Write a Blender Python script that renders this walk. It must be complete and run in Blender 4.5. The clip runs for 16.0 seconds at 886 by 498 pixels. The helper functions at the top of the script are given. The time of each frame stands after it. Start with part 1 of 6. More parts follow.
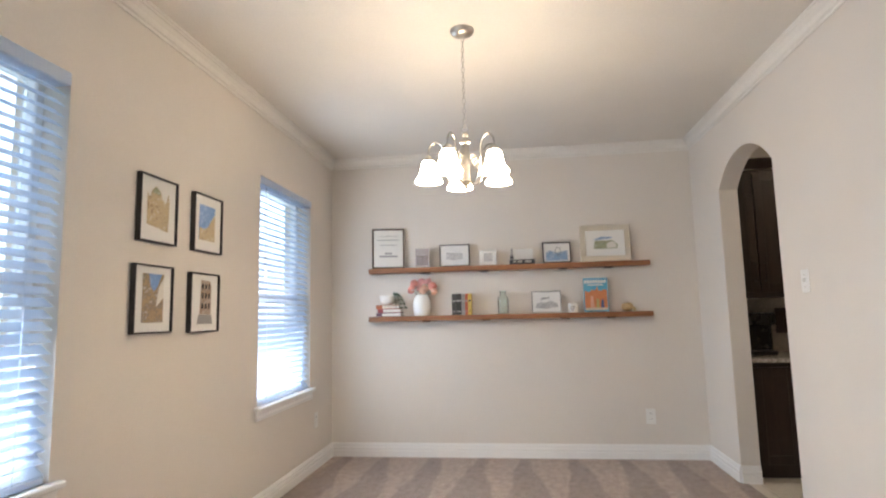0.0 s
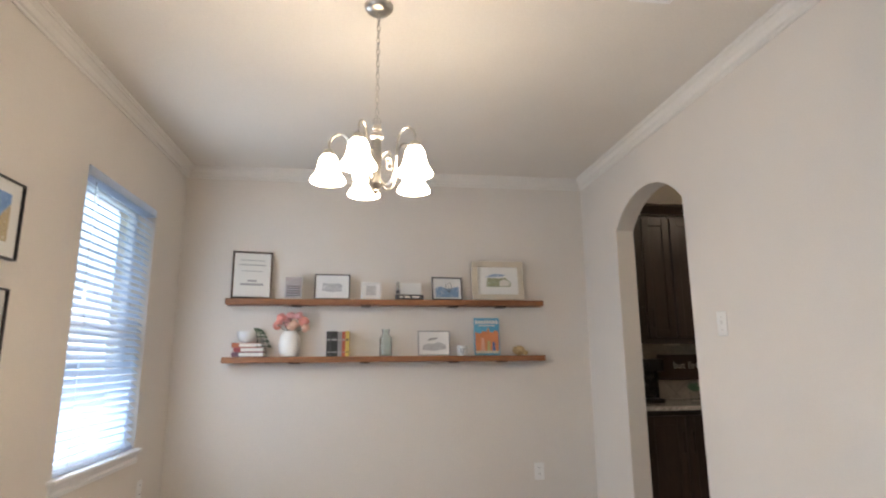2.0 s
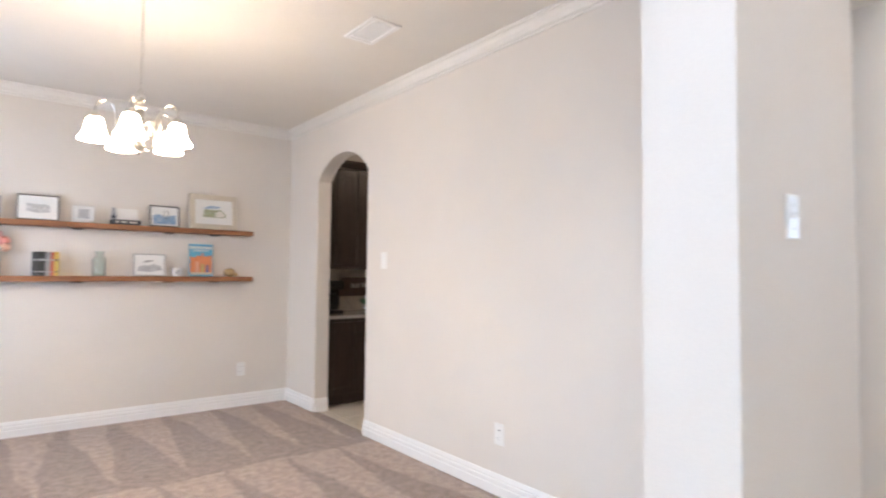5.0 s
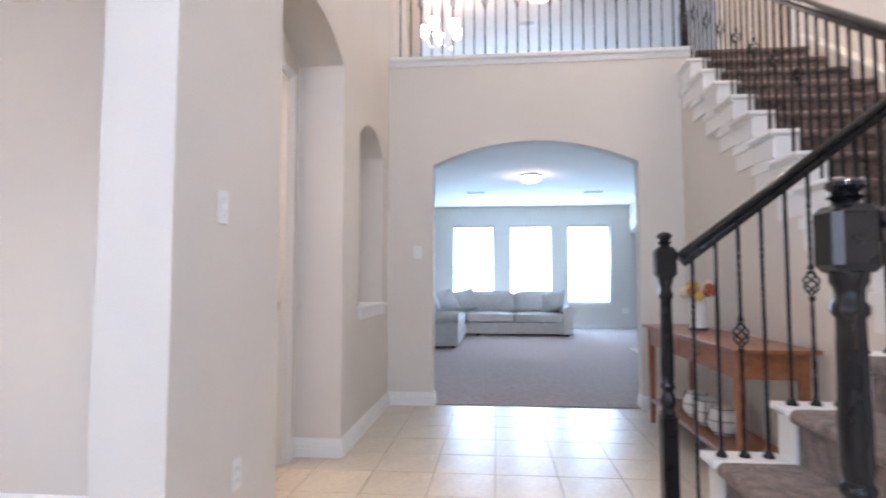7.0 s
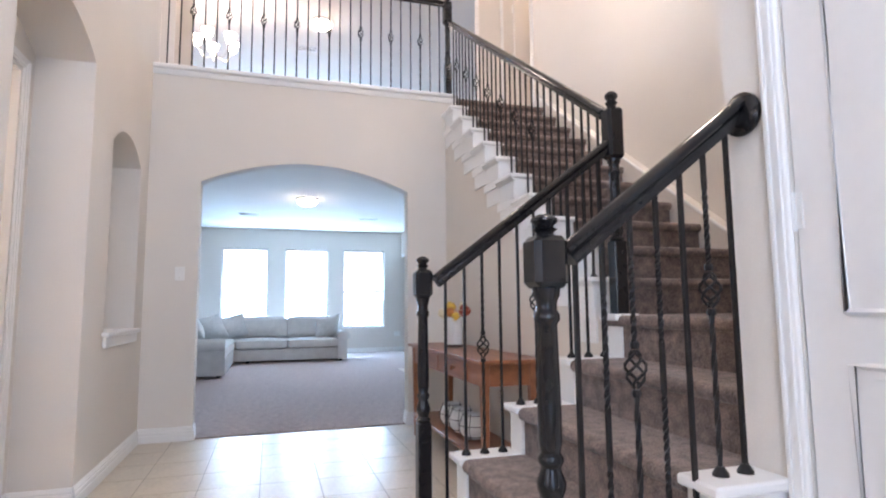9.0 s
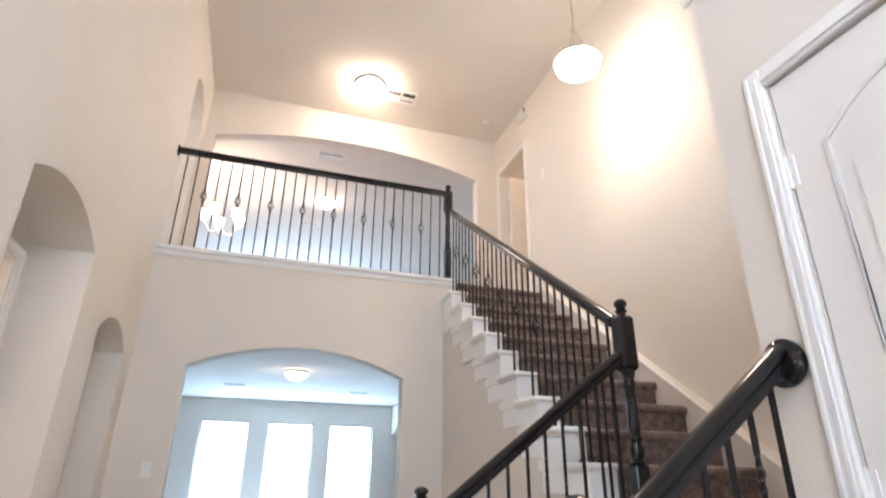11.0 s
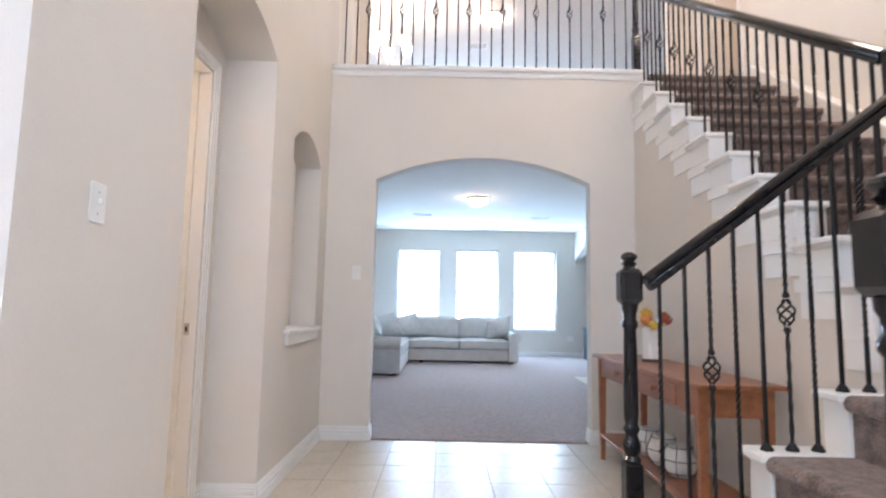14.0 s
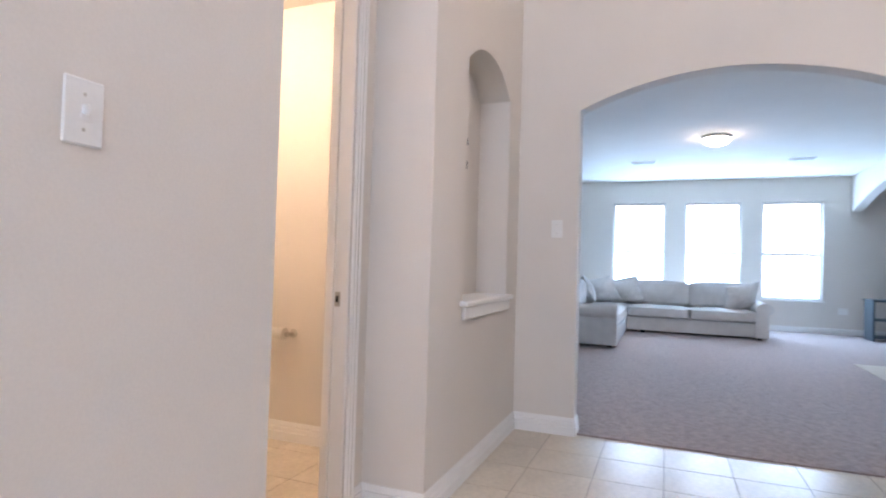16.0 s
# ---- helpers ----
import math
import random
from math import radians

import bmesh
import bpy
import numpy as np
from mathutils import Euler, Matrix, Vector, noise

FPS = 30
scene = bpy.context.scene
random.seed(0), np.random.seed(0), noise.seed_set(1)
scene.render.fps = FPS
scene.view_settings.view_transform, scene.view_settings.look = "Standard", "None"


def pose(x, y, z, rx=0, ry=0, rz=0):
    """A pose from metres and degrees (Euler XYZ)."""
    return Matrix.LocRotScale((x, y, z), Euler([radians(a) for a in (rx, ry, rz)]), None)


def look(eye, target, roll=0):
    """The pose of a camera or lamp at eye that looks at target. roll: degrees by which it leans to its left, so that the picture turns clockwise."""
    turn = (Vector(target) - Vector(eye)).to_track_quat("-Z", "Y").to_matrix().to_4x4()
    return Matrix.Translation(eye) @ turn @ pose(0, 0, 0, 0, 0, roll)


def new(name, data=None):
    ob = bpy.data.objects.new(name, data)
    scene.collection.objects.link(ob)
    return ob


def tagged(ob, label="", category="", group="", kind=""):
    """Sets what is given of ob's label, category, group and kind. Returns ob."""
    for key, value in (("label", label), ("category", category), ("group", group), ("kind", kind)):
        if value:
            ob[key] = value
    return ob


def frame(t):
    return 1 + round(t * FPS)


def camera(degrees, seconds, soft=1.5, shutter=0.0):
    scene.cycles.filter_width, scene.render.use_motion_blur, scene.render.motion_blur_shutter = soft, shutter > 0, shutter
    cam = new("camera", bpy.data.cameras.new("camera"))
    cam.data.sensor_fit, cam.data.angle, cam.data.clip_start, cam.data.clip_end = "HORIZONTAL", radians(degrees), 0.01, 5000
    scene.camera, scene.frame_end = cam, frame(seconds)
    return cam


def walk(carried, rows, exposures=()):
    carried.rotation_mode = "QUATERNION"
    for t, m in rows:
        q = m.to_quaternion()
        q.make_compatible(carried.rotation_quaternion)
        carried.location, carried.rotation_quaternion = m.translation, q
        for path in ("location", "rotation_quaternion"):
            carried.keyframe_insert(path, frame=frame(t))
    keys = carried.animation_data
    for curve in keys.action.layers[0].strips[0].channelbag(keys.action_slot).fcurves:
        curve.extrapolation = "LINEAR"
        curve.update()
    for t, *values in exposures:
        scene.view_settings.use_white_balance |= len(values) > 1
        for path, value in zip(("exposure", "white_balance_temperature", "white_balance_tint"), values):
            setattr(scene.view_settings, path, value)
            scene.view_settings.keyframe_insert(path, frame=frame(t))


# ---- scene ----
cam = camera(76.8, 16.0, soft=2.0, shutter=0.4)
PATH = [
    (0, (0.247, 0.405, 1.127), (-0.007, 2.375, 1.36), -1.3),
    (0.5, (0.163, 0.595, 1.107), (-0.004, 2.551, 1.487), -1.5),
    (1, (0.141, 0.759, 1.115), (0.051, 2.709, 1.55), -1.2),
    (1.5, (0.079, 0.85, 1.097), (0.142, 2.802, 1.533), -0.9),
    (2, (0.023, 0.919, 1.096), (0.28, 2.864, 1.483), -0.4),
    (2.5, (-0.056, 0.926, 1.059), (0.335, 2.868, 1.335), -0.2),
    (3, (-0.148, 0.808, 1.017), (0.304, 2.75, 1.171), -0.6),
    (3.2, (-0.196, 0.728, 1.037), (0.274, 2.668, 1.16), -0.5),
    (5.3, (-0.589, -0.053, 1.164), (0.851, 1.332, 1.249), 0.5),
    (5.5, (-0.751, -0.113, 1.157), (0.814, 1.129, 1.242), 0.4),
    (6, (-0.769, -0.193, 1.058), (1.015, 0.702, 1.184), 0.1),
    (6.5, (-0.738, -0.256, 1.048), (1.181, 0.294, 1.175), -0.1),
    (7, (-0.721, -0.341, 1.053), (1.266, -0.151, 1.174), -0.0),
    (7.5, (-0.781, -0.353, 1.036), (1.21, -0.501, 1.145), -0.3),
    (7.8, (-0.795, -0.363, 1.025), (1.178, -0.677, 1.117), -0.0),
    (8, (-0.815, -0.365, 1.02), (1.143, -0.764, 1.104), -0.0),
    (8.2, (-0.823, -0.371, 1.02), (1.118, -0.847, 1.091), -0.2),
    (10.3, (-0.759, -0.356, 1.175), (1.063, -1.018, 1.668), 0.8),
    (10.5, (-0.706, -0.357, 1.248), (1.104, -0.999, 1.808), 0.5),
    (10.9, (-0.694, -0.363, 1.275), (1.077, -0.944, 2.0), 0.8),
    (11, (-0.698, -0.353, 1.276), (1.062, -0.919, 2.039), 0.7),
    (11.5, (-0.703, -0.354, 1.281), (1.023, -0.818, 2.179), 1.3),
    (12, (-0.67, -0.343, 1.25), (1.062, -0.718, 2.177), 1.3),
    (12.5, (-0.64, -0.357, 1.187), (1.124, -0.628, 2.092), 1.1),
    (12.8, (-0.637, -0.358, 1.152), (1.172, -0.559, 1.981), 1.0),
    (13, (-0.627, -0.345, 1.126), (1.223, -0.502, 1.868), 1.2),
    (13.5, (-0.514, -0.353, 1.057), (1.428, -0.416, 1.531), 1.1),
    (14, (-0.394, -0.353, 1.045), (1.595, -0.352, 1.256), 1.1),
    (14.5, (-0.223, -0.36, 1.044), (1.772, -0.267, 1.148), 0.9),
    (15, (-0.013, -0.401, 1.064), (1.959, -0.076, 1.15), 1.1),
    (15.5, (0.212, -0.387, 1.056), (2.137, 0.153, 1.124), 1.4),
    (16, (0.481, -0.317, 1.079), (2.337, 0.424, 1.128), 1.7),
]
walk(cam, [(t, look(eye, target, roll)) for t, eye, target, roll in PATH],
     exposures=[(0.0, 0.76, 6950, 15), (1.0, 0.84, 6950, 15), (1.5, 0.76, 6950, 15), (2.5, 0.44, 6950, 15), (3.0, 0.6, 6950, 15), (5.5, 1.22, 6700, 20), (6.2, 1.16, 6650, 22), (7.0, 0.96, 6600, 23), (8.0, 1.06, 6450, 24), (11.0, 0.94, 7100, 20), (13.0, 0.96, 7000, 20), (14.0, 1.12, 6800, 21), (14.5, 1.14, 6750, 22), (15.2, 1.02, 6650, 24), (16.0, 0.98, 6650, 25)])

# ---- light ----
world = bpy.data.worlds.new("sky")
scene.world = world
world.use_nodes = True
wn = world.node_tree.nodes
sky = wn.new("ShaderNodeTexSky")
sky.sky_type, sky.sun_disc = "NISHITA", False
sky.sun_elevation, sky.sun_rotation = radians(57), radians(-32)
sky.air_density, sky.dust_density = 1.0, 2.0
world.node_tree.links.new(sky.outputs[0], wn["Background"].inputs[0])
wn["Background"].inputs[1].default_value = 0.15

sun = new("sun", bpy.data.lights.new("sun", "SUN"))
sun.data.energy, sun.data.angle, sun.data.color = 4.0, radians(6), (1, 0.95, 0.88)
sun.matrix_basis = look((0, 0, 20), (5, -8, 4))


def window_light(name, at, to, w, h, power, colour=(0.80, 0.89, 1.0)):
    """The sky's light, standing in a window's opening."""
    ob = new(name, bpy.data.lights.new(name, "AREA"))
    ob.data.shape, ob.data.size, ob.data.size_y = "RECTANGLE", w, h
    ob.data.energy, ob.data.color = power, colour
    ob.matrix_basis = look(at, to)
    return ob


X_WIN = -1.284
window_light("skylight_west_low", (X_WIN, 1.69, 1.3), (0, 1.69, 1.2), 0.74, 1.30, 10, (0.66, 0.82, 1.0))
window_light("skylight_west_mid", (X_WIN, 4.0, 1.3), (0, 4.0, 1.2), 0.74, 1.30, 10, (0.66, 0.82, 1.0))
for yy in (1.69, 4.0):
    window_light("skylight_blind", (-1.47, yy, 1.3), (0, yy, 1.3), 0.78, 1.32, 5.0, (0.42, 0.70, 1.0))
window_light("skylight_foyer", (-1.42, -0.5, 3.5), (0, -0.5, 3.1), 1.4, 1.4, 26, (0.66, 0.82, 1.0))
window_light("skylight_foyer_door", (-1.55, -0.5, 1.2), (0, -0.5, 1.1), 0.5, 1.5, 6, (0.38, 0.66, 1.0))
for yy in (0.195, -1.138, -2.452):
    window_light("skylight_living", (12.42, yy, 1.5), (0, yy, 0.7), 0.95, 1.75, 56, (0.37, 0.67, 1.0))

window_light("skylight_upstairs", (12.2, -0.8, 4.4), (5, -0.8, 3.7), 2.7, 1.3, 120, (0.38, 0.67, 1.0))

# ---- materials ----


def mat(name, colour, rough=0.6, metal=0.0, vary=0.08, scale=6.0, grain=120.0, bump=0.05, stretch=(1, 1, 1), dark=None, spec=0.5, coat=0.0):
    m = bpy.data.materials.new(name)
    m.use_nodes = True
    n, l = m.node_tree.nodes, m.node_tree.links
    b = n["Principled BSDF"]
    b.inputs["Roughness"].default_value, b.inputs["Metallic"].default_value = rough, metal
    b.inputs["Specular IOR Level"].default_value, b.inputs["Coat Weight"].default_value = spec, coat
    co, mp = n.new("ShaderNodeTexCoord"), n.new("ShaderNodeMapping")
    mp.inputs["Scale"].default_value = stretch
    l.new(co.outputs["Object"], mp.inputs[0])
    big, small = n.new("ShaderNodeTexNoise"), n.new("ShaderNodeTexNoise")
    for t, s, d in ((big, scale, 3), (small, grain, 4)):
        t.inputs["Scale"].default_value, t.inputs["Detail"].default_value = s, d
        l.new(mp.outputs[0], t.inputs["Vector"])
    add = n.new("ShaderNodeMath")
    add.operation = "ADD"
    half = n.new("ShaderNodeMath")
    half.operation, half.inputs[1].default_value = "MULTIPLY", 0.5
    l.new(big.outputs[0], add.inputs[0]), l.new(small.outputs[0], add.inputs[1]), l.new(add.outputs[0], half.inputs[0])
    ramp = n.new("ShaderNodeValToRGB")
    lo = dark if dark else tuple(c * (1 - vary) for c in colour)
    hi = tuple(min(1, c * (1 + vary)) for c in colour) if not dark else colour
    ramp.color_ramp.elements[0].position, ramp.color_ramp.elements[1].position = 0.36, 0.64
    ramp.color_ramp.elements[0].color, ramp.color_ramp.elements[1].color = (*lo, 1), (*hi, 1)
    l.new(half.outputs[0], ramp.inputs[0]), l.new(ramp.outputs[0], b.inputs["Base Color"])
    if bump:
        bp = n.new("ShaderNodeBump")
        bp.inputs["Strength"].default_value, bp.inputs["Distance"].default_value = bump, 0.004
        l.new(small.outputs[0], bp.inputs["Height"]), l.new(bp.outputs[0], b.inputs["Normal"])
    return m


def glow(name, colour, strength):
    m = bpy.data.materials.new(name)
    m.use_nodes = True
    b = m.node_tree.nodes["Principled BSDF"]
    b.inputs["Base Color"].default_value = (0.9, 0.88, 0.84, 1)
    b.inputs["Emission Color"].default_value, b.inputs["Emission Strength"].default_value = (*colour, 1), strength
    return m


def glass(name, colour, rough=0.0):
    m = bpy.data.materials.new(name)
    m.use_nodes = True
    b = m.node_tree.nodes["Principled BSDF"]
    b.inputs["Base Color"].default_value, b.inputs["Transmission Weight"].default_value = (*colour, 1), 1
    b.inputs["Roughness"].default_value, b.inputs["IOR"].default_value = rough, 1.45
    return m


def art(name, colours, scale, sky_part=0.0):
    """Loose painted patches in a few colours, with a plain sky above."""
    m = mat(name, (0.5, 0.5, 0.5), 0.5, bump=0)
    n, l = m.node_tree.nodes, m.node_tree.links
    ramp = [x for x in n if x.bl_idname == "ShaderNodeValToRGB"][0]
    ramp.color_ramp.interpolation = "B_SPLINE"
    el = ramp.color_ramp.elements
    while len(el) < len(colours):
        el.new(0.5)
    for i, c in enumerate(colours):
        el[i].position, el[i].color = 0.36 + 0.28 * i / (len(colours) - 1), (*c, 1)
    for t in [x for x in n if x.bl_idname == "ShaderNodeTexNoise"]:
        t.inputs["Scale"].default_value = scale if t.inputs["Scale"].default_value < 50 else scale * 4
    return m


def carpet(name, colour, strokes, vary=0.30, grain=190):
    """Cut pile with the wedge-shaped strokes that a vacuum cleaner leaves."""
    m = mat(name, colour, 0.95, vary=vary, scale=22, grain=grain, bump=0.9, spec=0.15)
    n, l = m.node_tree.nodes, m.node_tree.links
    b = n["Principled BSDF"]
    b.inputs["Sheen Weight"].default_value = 0.25
    if not strokes:
        return m
    ramp = [x for x in n if x.bl_idname == "ShaderNodeValToRGB"][0]
    co, sep = n.new("ShaderNodeTexCoord"), n.new("ShaderNodeSeparateXYZ")
    wob = n.new("ShaderNodeTexNoise")
    wob.inputs["Scale"].default_value = 1.7
    l.new(co.outputs["Object"], sep.inputs[0]), l.new(co.outputs["Object"], wob.inputs["Vector"])

    def op(kind, a, c):
        q = n.new("ShaderNodeMath")
        q.operation = kind
        for i, v in enumerate((a, c)):
            if isinstance(v, float):
                q.inputs[i].default_value = v
            else:
                l.new(v, q.inputs[i])
        return q.outputs[0]
    sway = op("MULTIPLY", wob.outputs[0], 0.16)
    u = op("FRACT", op("DIVIDE", op("ADD", sep.outputs[0], sway), strokes), 0.0)
    tri = op("MULTIPLY", op("ABSOLUTE", op("SUBTRACT", u, 0.5), 0.0), 2.0)
    v = op("FRACT", op("DIVIDE", op("ADD", sep.outputs[1], sway), 1.75), 0.0)
    edge = op("MULTIPLY", op("SUBTRACT", v, tri), 9.0)
    clamp = n.new("ShaderNodeClamp")
    l.new(edge, clamp.inputs[0])
    mix = n.new("ShaderNodeMix")
    mix.data_type, mix.blend_type = "RGBA", "MULTIPLY"
    mix.inputs["Factor"].default_value = 1.0
    tone = n.new("ShaderNodeValToRGB")
    tone.color_ramp.elements[0].color, tone.color_ramp.elements[1].color = (0.84, 0.83, 0.82, 1), (1.16, 1.14, 1.12, 1)
    l.new(clamp.outputs[0], tone.inputs[0])
    l.new(ramp.outputs[0], mix.inputs["A"]), l.new(tone.outputs[0], mix.inputs["B"])
    l.new(mix.outputs["Result"], b.inputs["Base Color"])
    return m


PAINT = mat("wall_paint", (0.73, 0.68, 0.62), 0.75, vary=0.03, scale=1.5, grain=160, bump=0.12, spec=0.3)
CEIL = mat("ceiling_paint", (0.76, 0.72, 0.66), 0.9, vary=0.03, scale=2, grain=90, bump=0.3, spec=0.2)
CROWNPAINT = mat("crown_paint", (0.77, 0.74, 0.69), 0.5, vary=0.03, scale=5, grain=60, bump=0.03)
WHITE = mat("white_trim_paint", (0.84, 0.83, 0.81), 0.35, vary=0.012, scale=3, grain=25, bump=0)
PLASTIC = mat("white_plastic", (0.82, 0.81, 0.78), 0.35, vary=0.02, bump=0)
DOORPAINT = mat("white_door_paint", (0.80, 0.78, 0.76), 0.4, vary=0.015, scale=3, grain=30, bump=0)
DINING = carpet("dining_carpet", (0.33, 0.255, 0.215), 0.36)
LIVING = carpet("living_carpet", (0.385, 0.30, 0.275), 0.0)
STAIR = carpet("stair_carpet", (0.185, 0.135, 0.115), 0.0, 0.55, 130)
TILE = mat("floor_tile", (0.62, 0.55, 0.45), 0.28, vary=0.10, scale=5, grain=40, bump=0.03, spec=0.2)
GROUT = mat("grout", (0.36, 0.31, 0.25), 0.9, vary=0.15, bump=0.2)
BLACK = mat("black_lacquer", (0.012, 0.011, 0.012), 0.13, vary=0.12, scale=4, grain=25, bump=0, spec=0.4)
IRON = mat("black_iron", (0.022, 0.02, 0.02), 0.4, 0.6, vary=0.3, scale=30, grain=200, bump=0.2)
NICKEL = mat("brushed_nickel", (0.55, 0.52, 0.47), 0.28, 1.0, vary=0.08, scale=20, grain=300, bump=0.05)
SHELF = mat("reclaimed_wood", (0.38, 0.16, 0.065), 0.5, dark=(0.19, 0.07, 0.027), scale=2.5, grain=18, bump=0.4, stretch=(1, 14, 14))
OAK = mat("orange_oak", (0.37, 0.135, 0.055), 0.35, dark=(0.22, 0.072, 0.028), scale=2, grain=16, bump=0.15, stretch=(1, 12, 12), coat=0.2)
ESPRESSO = mat("espresso_cabinet", (0.030, 0.017, 0.013), 0.35, vary=0.35, scale=3, grain=30, bump=0.1, stretch=(9, 9, 1))
GRANITE = mat("speckled_granite", (0.52, 0.49, 0.45), 0.2, dark=(0.16, 0.14, 0.13), scale=60, grain=220, bump=0)
SPLASH = mat("stone_backsplash", (0.42, 0.37, 0.31), 0.5, vary=0.18, scale=8, grain=60, bump=0.2)
SOFA = mat("grey_upholstery", (0.62, 0.60, 0.58), 0.9, vary=0.08, scale=8, grain=500, bump=0.5, spec=0.2)
CUSHION = mat("pale_cushion", (0.74, 0.73, 0.71), 0.9, vary=0.12, scale=16, grain=400, bump=0.5, spec=0.2)
# White slats; blue daylight is mixed into their base and translucent colours.
SLAT = mat("white_slat_sky_tint", (0.78, 0.84, 0.91), 0.45, vary=0.02, bump=0)
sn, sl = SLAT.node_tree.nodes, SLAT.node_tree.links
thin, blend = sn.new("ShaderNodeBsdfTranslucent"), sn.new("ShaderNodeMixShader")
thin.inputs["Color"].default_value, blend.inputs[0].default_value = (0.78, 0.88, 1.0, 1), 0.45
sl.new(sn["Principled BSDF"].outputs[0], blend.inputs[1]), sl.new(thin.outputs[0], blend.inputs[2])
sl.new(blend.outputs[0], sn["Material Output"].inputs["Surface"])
VINYL = mat("white_vinyl", (0.82, 0.83, 0.84), 0.4, vary=0.02, bump=0)
PANE = glass("window_glass", (1, 1, 1))
BOTTLE = glass("green_bottle_glass", (0.90, 0.96, 0.93), 0.02)
JAR = glass("clear_jar_glass", (0.93, 0.95, 0.94), 0.03)
SHADE = glow("lit_frosted_glass", (1.0, 0.86, 0.66), 20)
FLUSH = glow("lit_ceiling_bowl", (1.0, 0.90, 0.76), 64)
FLUSH_SMALL = glow("lit_small_bowl", (1.0, 0.86, 0.66), 22)
FLUSH_DIM = glow("lit_living_bowl", (1.0, 0.90, 0.76), 26)
BOWL = glow("lit_pendant_bowl", (1.0, 0.91, 0.78), 34)
FLUSH_WARM = glow("lit_bedroom_bowl", (1.0, 0.78, 0.52), 26)
BULB = glow("lit_bulb", (1.0, 0.93, 0.82), 125)
POWDER = glow("lit_powder_bowl", (1.0, 0.81, 0.58), 68)
FARLAMP = glow("lit_upstairs_glass", (1.0, 0.90, 0.76), 18)
FRAME_BLACK = mat("black_frame", (0.02, 0.018, 0.018), 0.3, vary=0.2, bump=0)
FRAME_BROWN = mat("dark_brown_frame", (0.075, 0.045, 0.03), 0.4, vary=0.3, bump=0.1)
FRAME_GREY = mat("grey_frame", (0.34, 0.33, 0.32), 0.4, vary=0.1, bump=0)
FRAME_CREAM = mat("cream_frame", (0.62, 0.55, 0.44), 0.5, vary=0.1, scale=8, bump=0.1)
MATBOARD = mat("white_mat_board", (0.80, 0.79, 0.76), 0.7, vary=0.02, bump=0)
PAPER = mat("paper", (0.72, 0.69, 0.63), 0.8, vary=0.05, bump=0)
INK = mat("dark_ink", (0.05, 0.05, 0.055), 0.7, vary=0.2, bump=0)
CERAMIC = mat("white_ceramic", (0.80, 0.79, 0.76), 0.25, vary=0.03, bump=0)
GRASS = mat("lawn", (0.10, 0.13, 0.05), 0.95, vary=0.35, scale=2, grain=40, bump=0.5)
# Fence colour is lifted pale and bluish, in place of stronger daylight on it.
FENCEWOOD = mat("weathered_fence_daylit", (0.60, 0.66, 0.72), 0.85, vary=0.2, scale=5, grain=30, bump=0.2, stretch=(6, 6, 1))
BRICK = mat("pale_house_wall", (0.34, 0.33, 0.32), 0.85, vary=0.2, scale=4, grain=40, bump=0.2)
ROOFMAT = mat("grey_shingle", (0.30, 0.30, 0.31), 0.9, vary=0.3, scale=6, grain=60, bump=0.3)
DARK = mat("dark_void", (0.03, 0.03, 0.03), 0.9, vary=0.1, bump=0)


def plain(name, colour, rough=0.6, metal=0.0):
    return mat(name, colour, rough, metal, vary=0.12, scale=18, grain=120, bump=0.03)


# ---- helpers for shapes ----


def add_box(bm, lo, hi, bevel=0.0, segs=1):
    r = bmesh.ops.create_cube(bm, size=1)["verts"]
    for v in r:
        v.co = [lo[i] if v.co[i] < 0 else hi[i] for i in range(3)]
    if bevel:
        edges = list({e for v in r for e in v.link_edges})
        bmesh.ops.bevel(bm, geom=edges, offset=bevel, segments=segs, affect="EDGES", profile=0.7)
    return bm


def boxm(lo, hi, bevel=0.0, segs=1):
    return add_box(bmesh.new(), lo, hi, bevel, segs)


def add_lathe(bm, prof, n=20, at=(0, 0, 0), turn=0.0):
    rings = []
    for r, z in prof:
        rings.append([bm.verts.new((at[0] + r * math.cos(turn + 2 * math.pi * i / n), at[1] + r * math.sin(turn + 2 * math.pi * i / n), at[2] + z)) for i in range(n)])
    for a, b in zip(rings, rings[1:]):
        for i in range(n):
            bm.faces.new((a[i], a[(i + 1) % n], b[(i + 1) % n], b[i]))
    if prof[0][0] > 1e-4:
        bm.faces.new(rings[0][::-1])
    if prof[-1][0] > 1e-4:
        bm.faces.new(rings[-1])
    return bm


def lathe(prof, n=20, at=(0, 0, 0), turn=0.0):
    return add_lathe(bmesh.new(), prof, n, at, turn)


def add_tube(bm, pts, r, n=8, close=False):
    pts = [Vector(p) for p in pts]
    rings = []
    for i, p in enumerate(pts):
        d = (pts[min(i + 1, len(pts) - 1)] - pts[max(i - 1, 0)]).normalized()
        q = d.to_track_quat("Z", "Y")
        rings.append([bm.verts.new(p + q @ Vector((r * math.cos(2 * math.pi * k / n), r * math.sin(2 * math.pi * k / n), 0))) for k in range(n)])
    for a, b in zip(rings, rings[1:]):
        for k in range(n):
            bm.faces.new((a[k], a[(k + 1) % n], b[(k + 1) % n], b[k]))
    bm.faces.new(rings[0][::-1]), bm.faces.new(rings[-1])
    return bm


def tube(pts, r, n=8):
    return add_tube(bmesh.new(), pts, r, n)


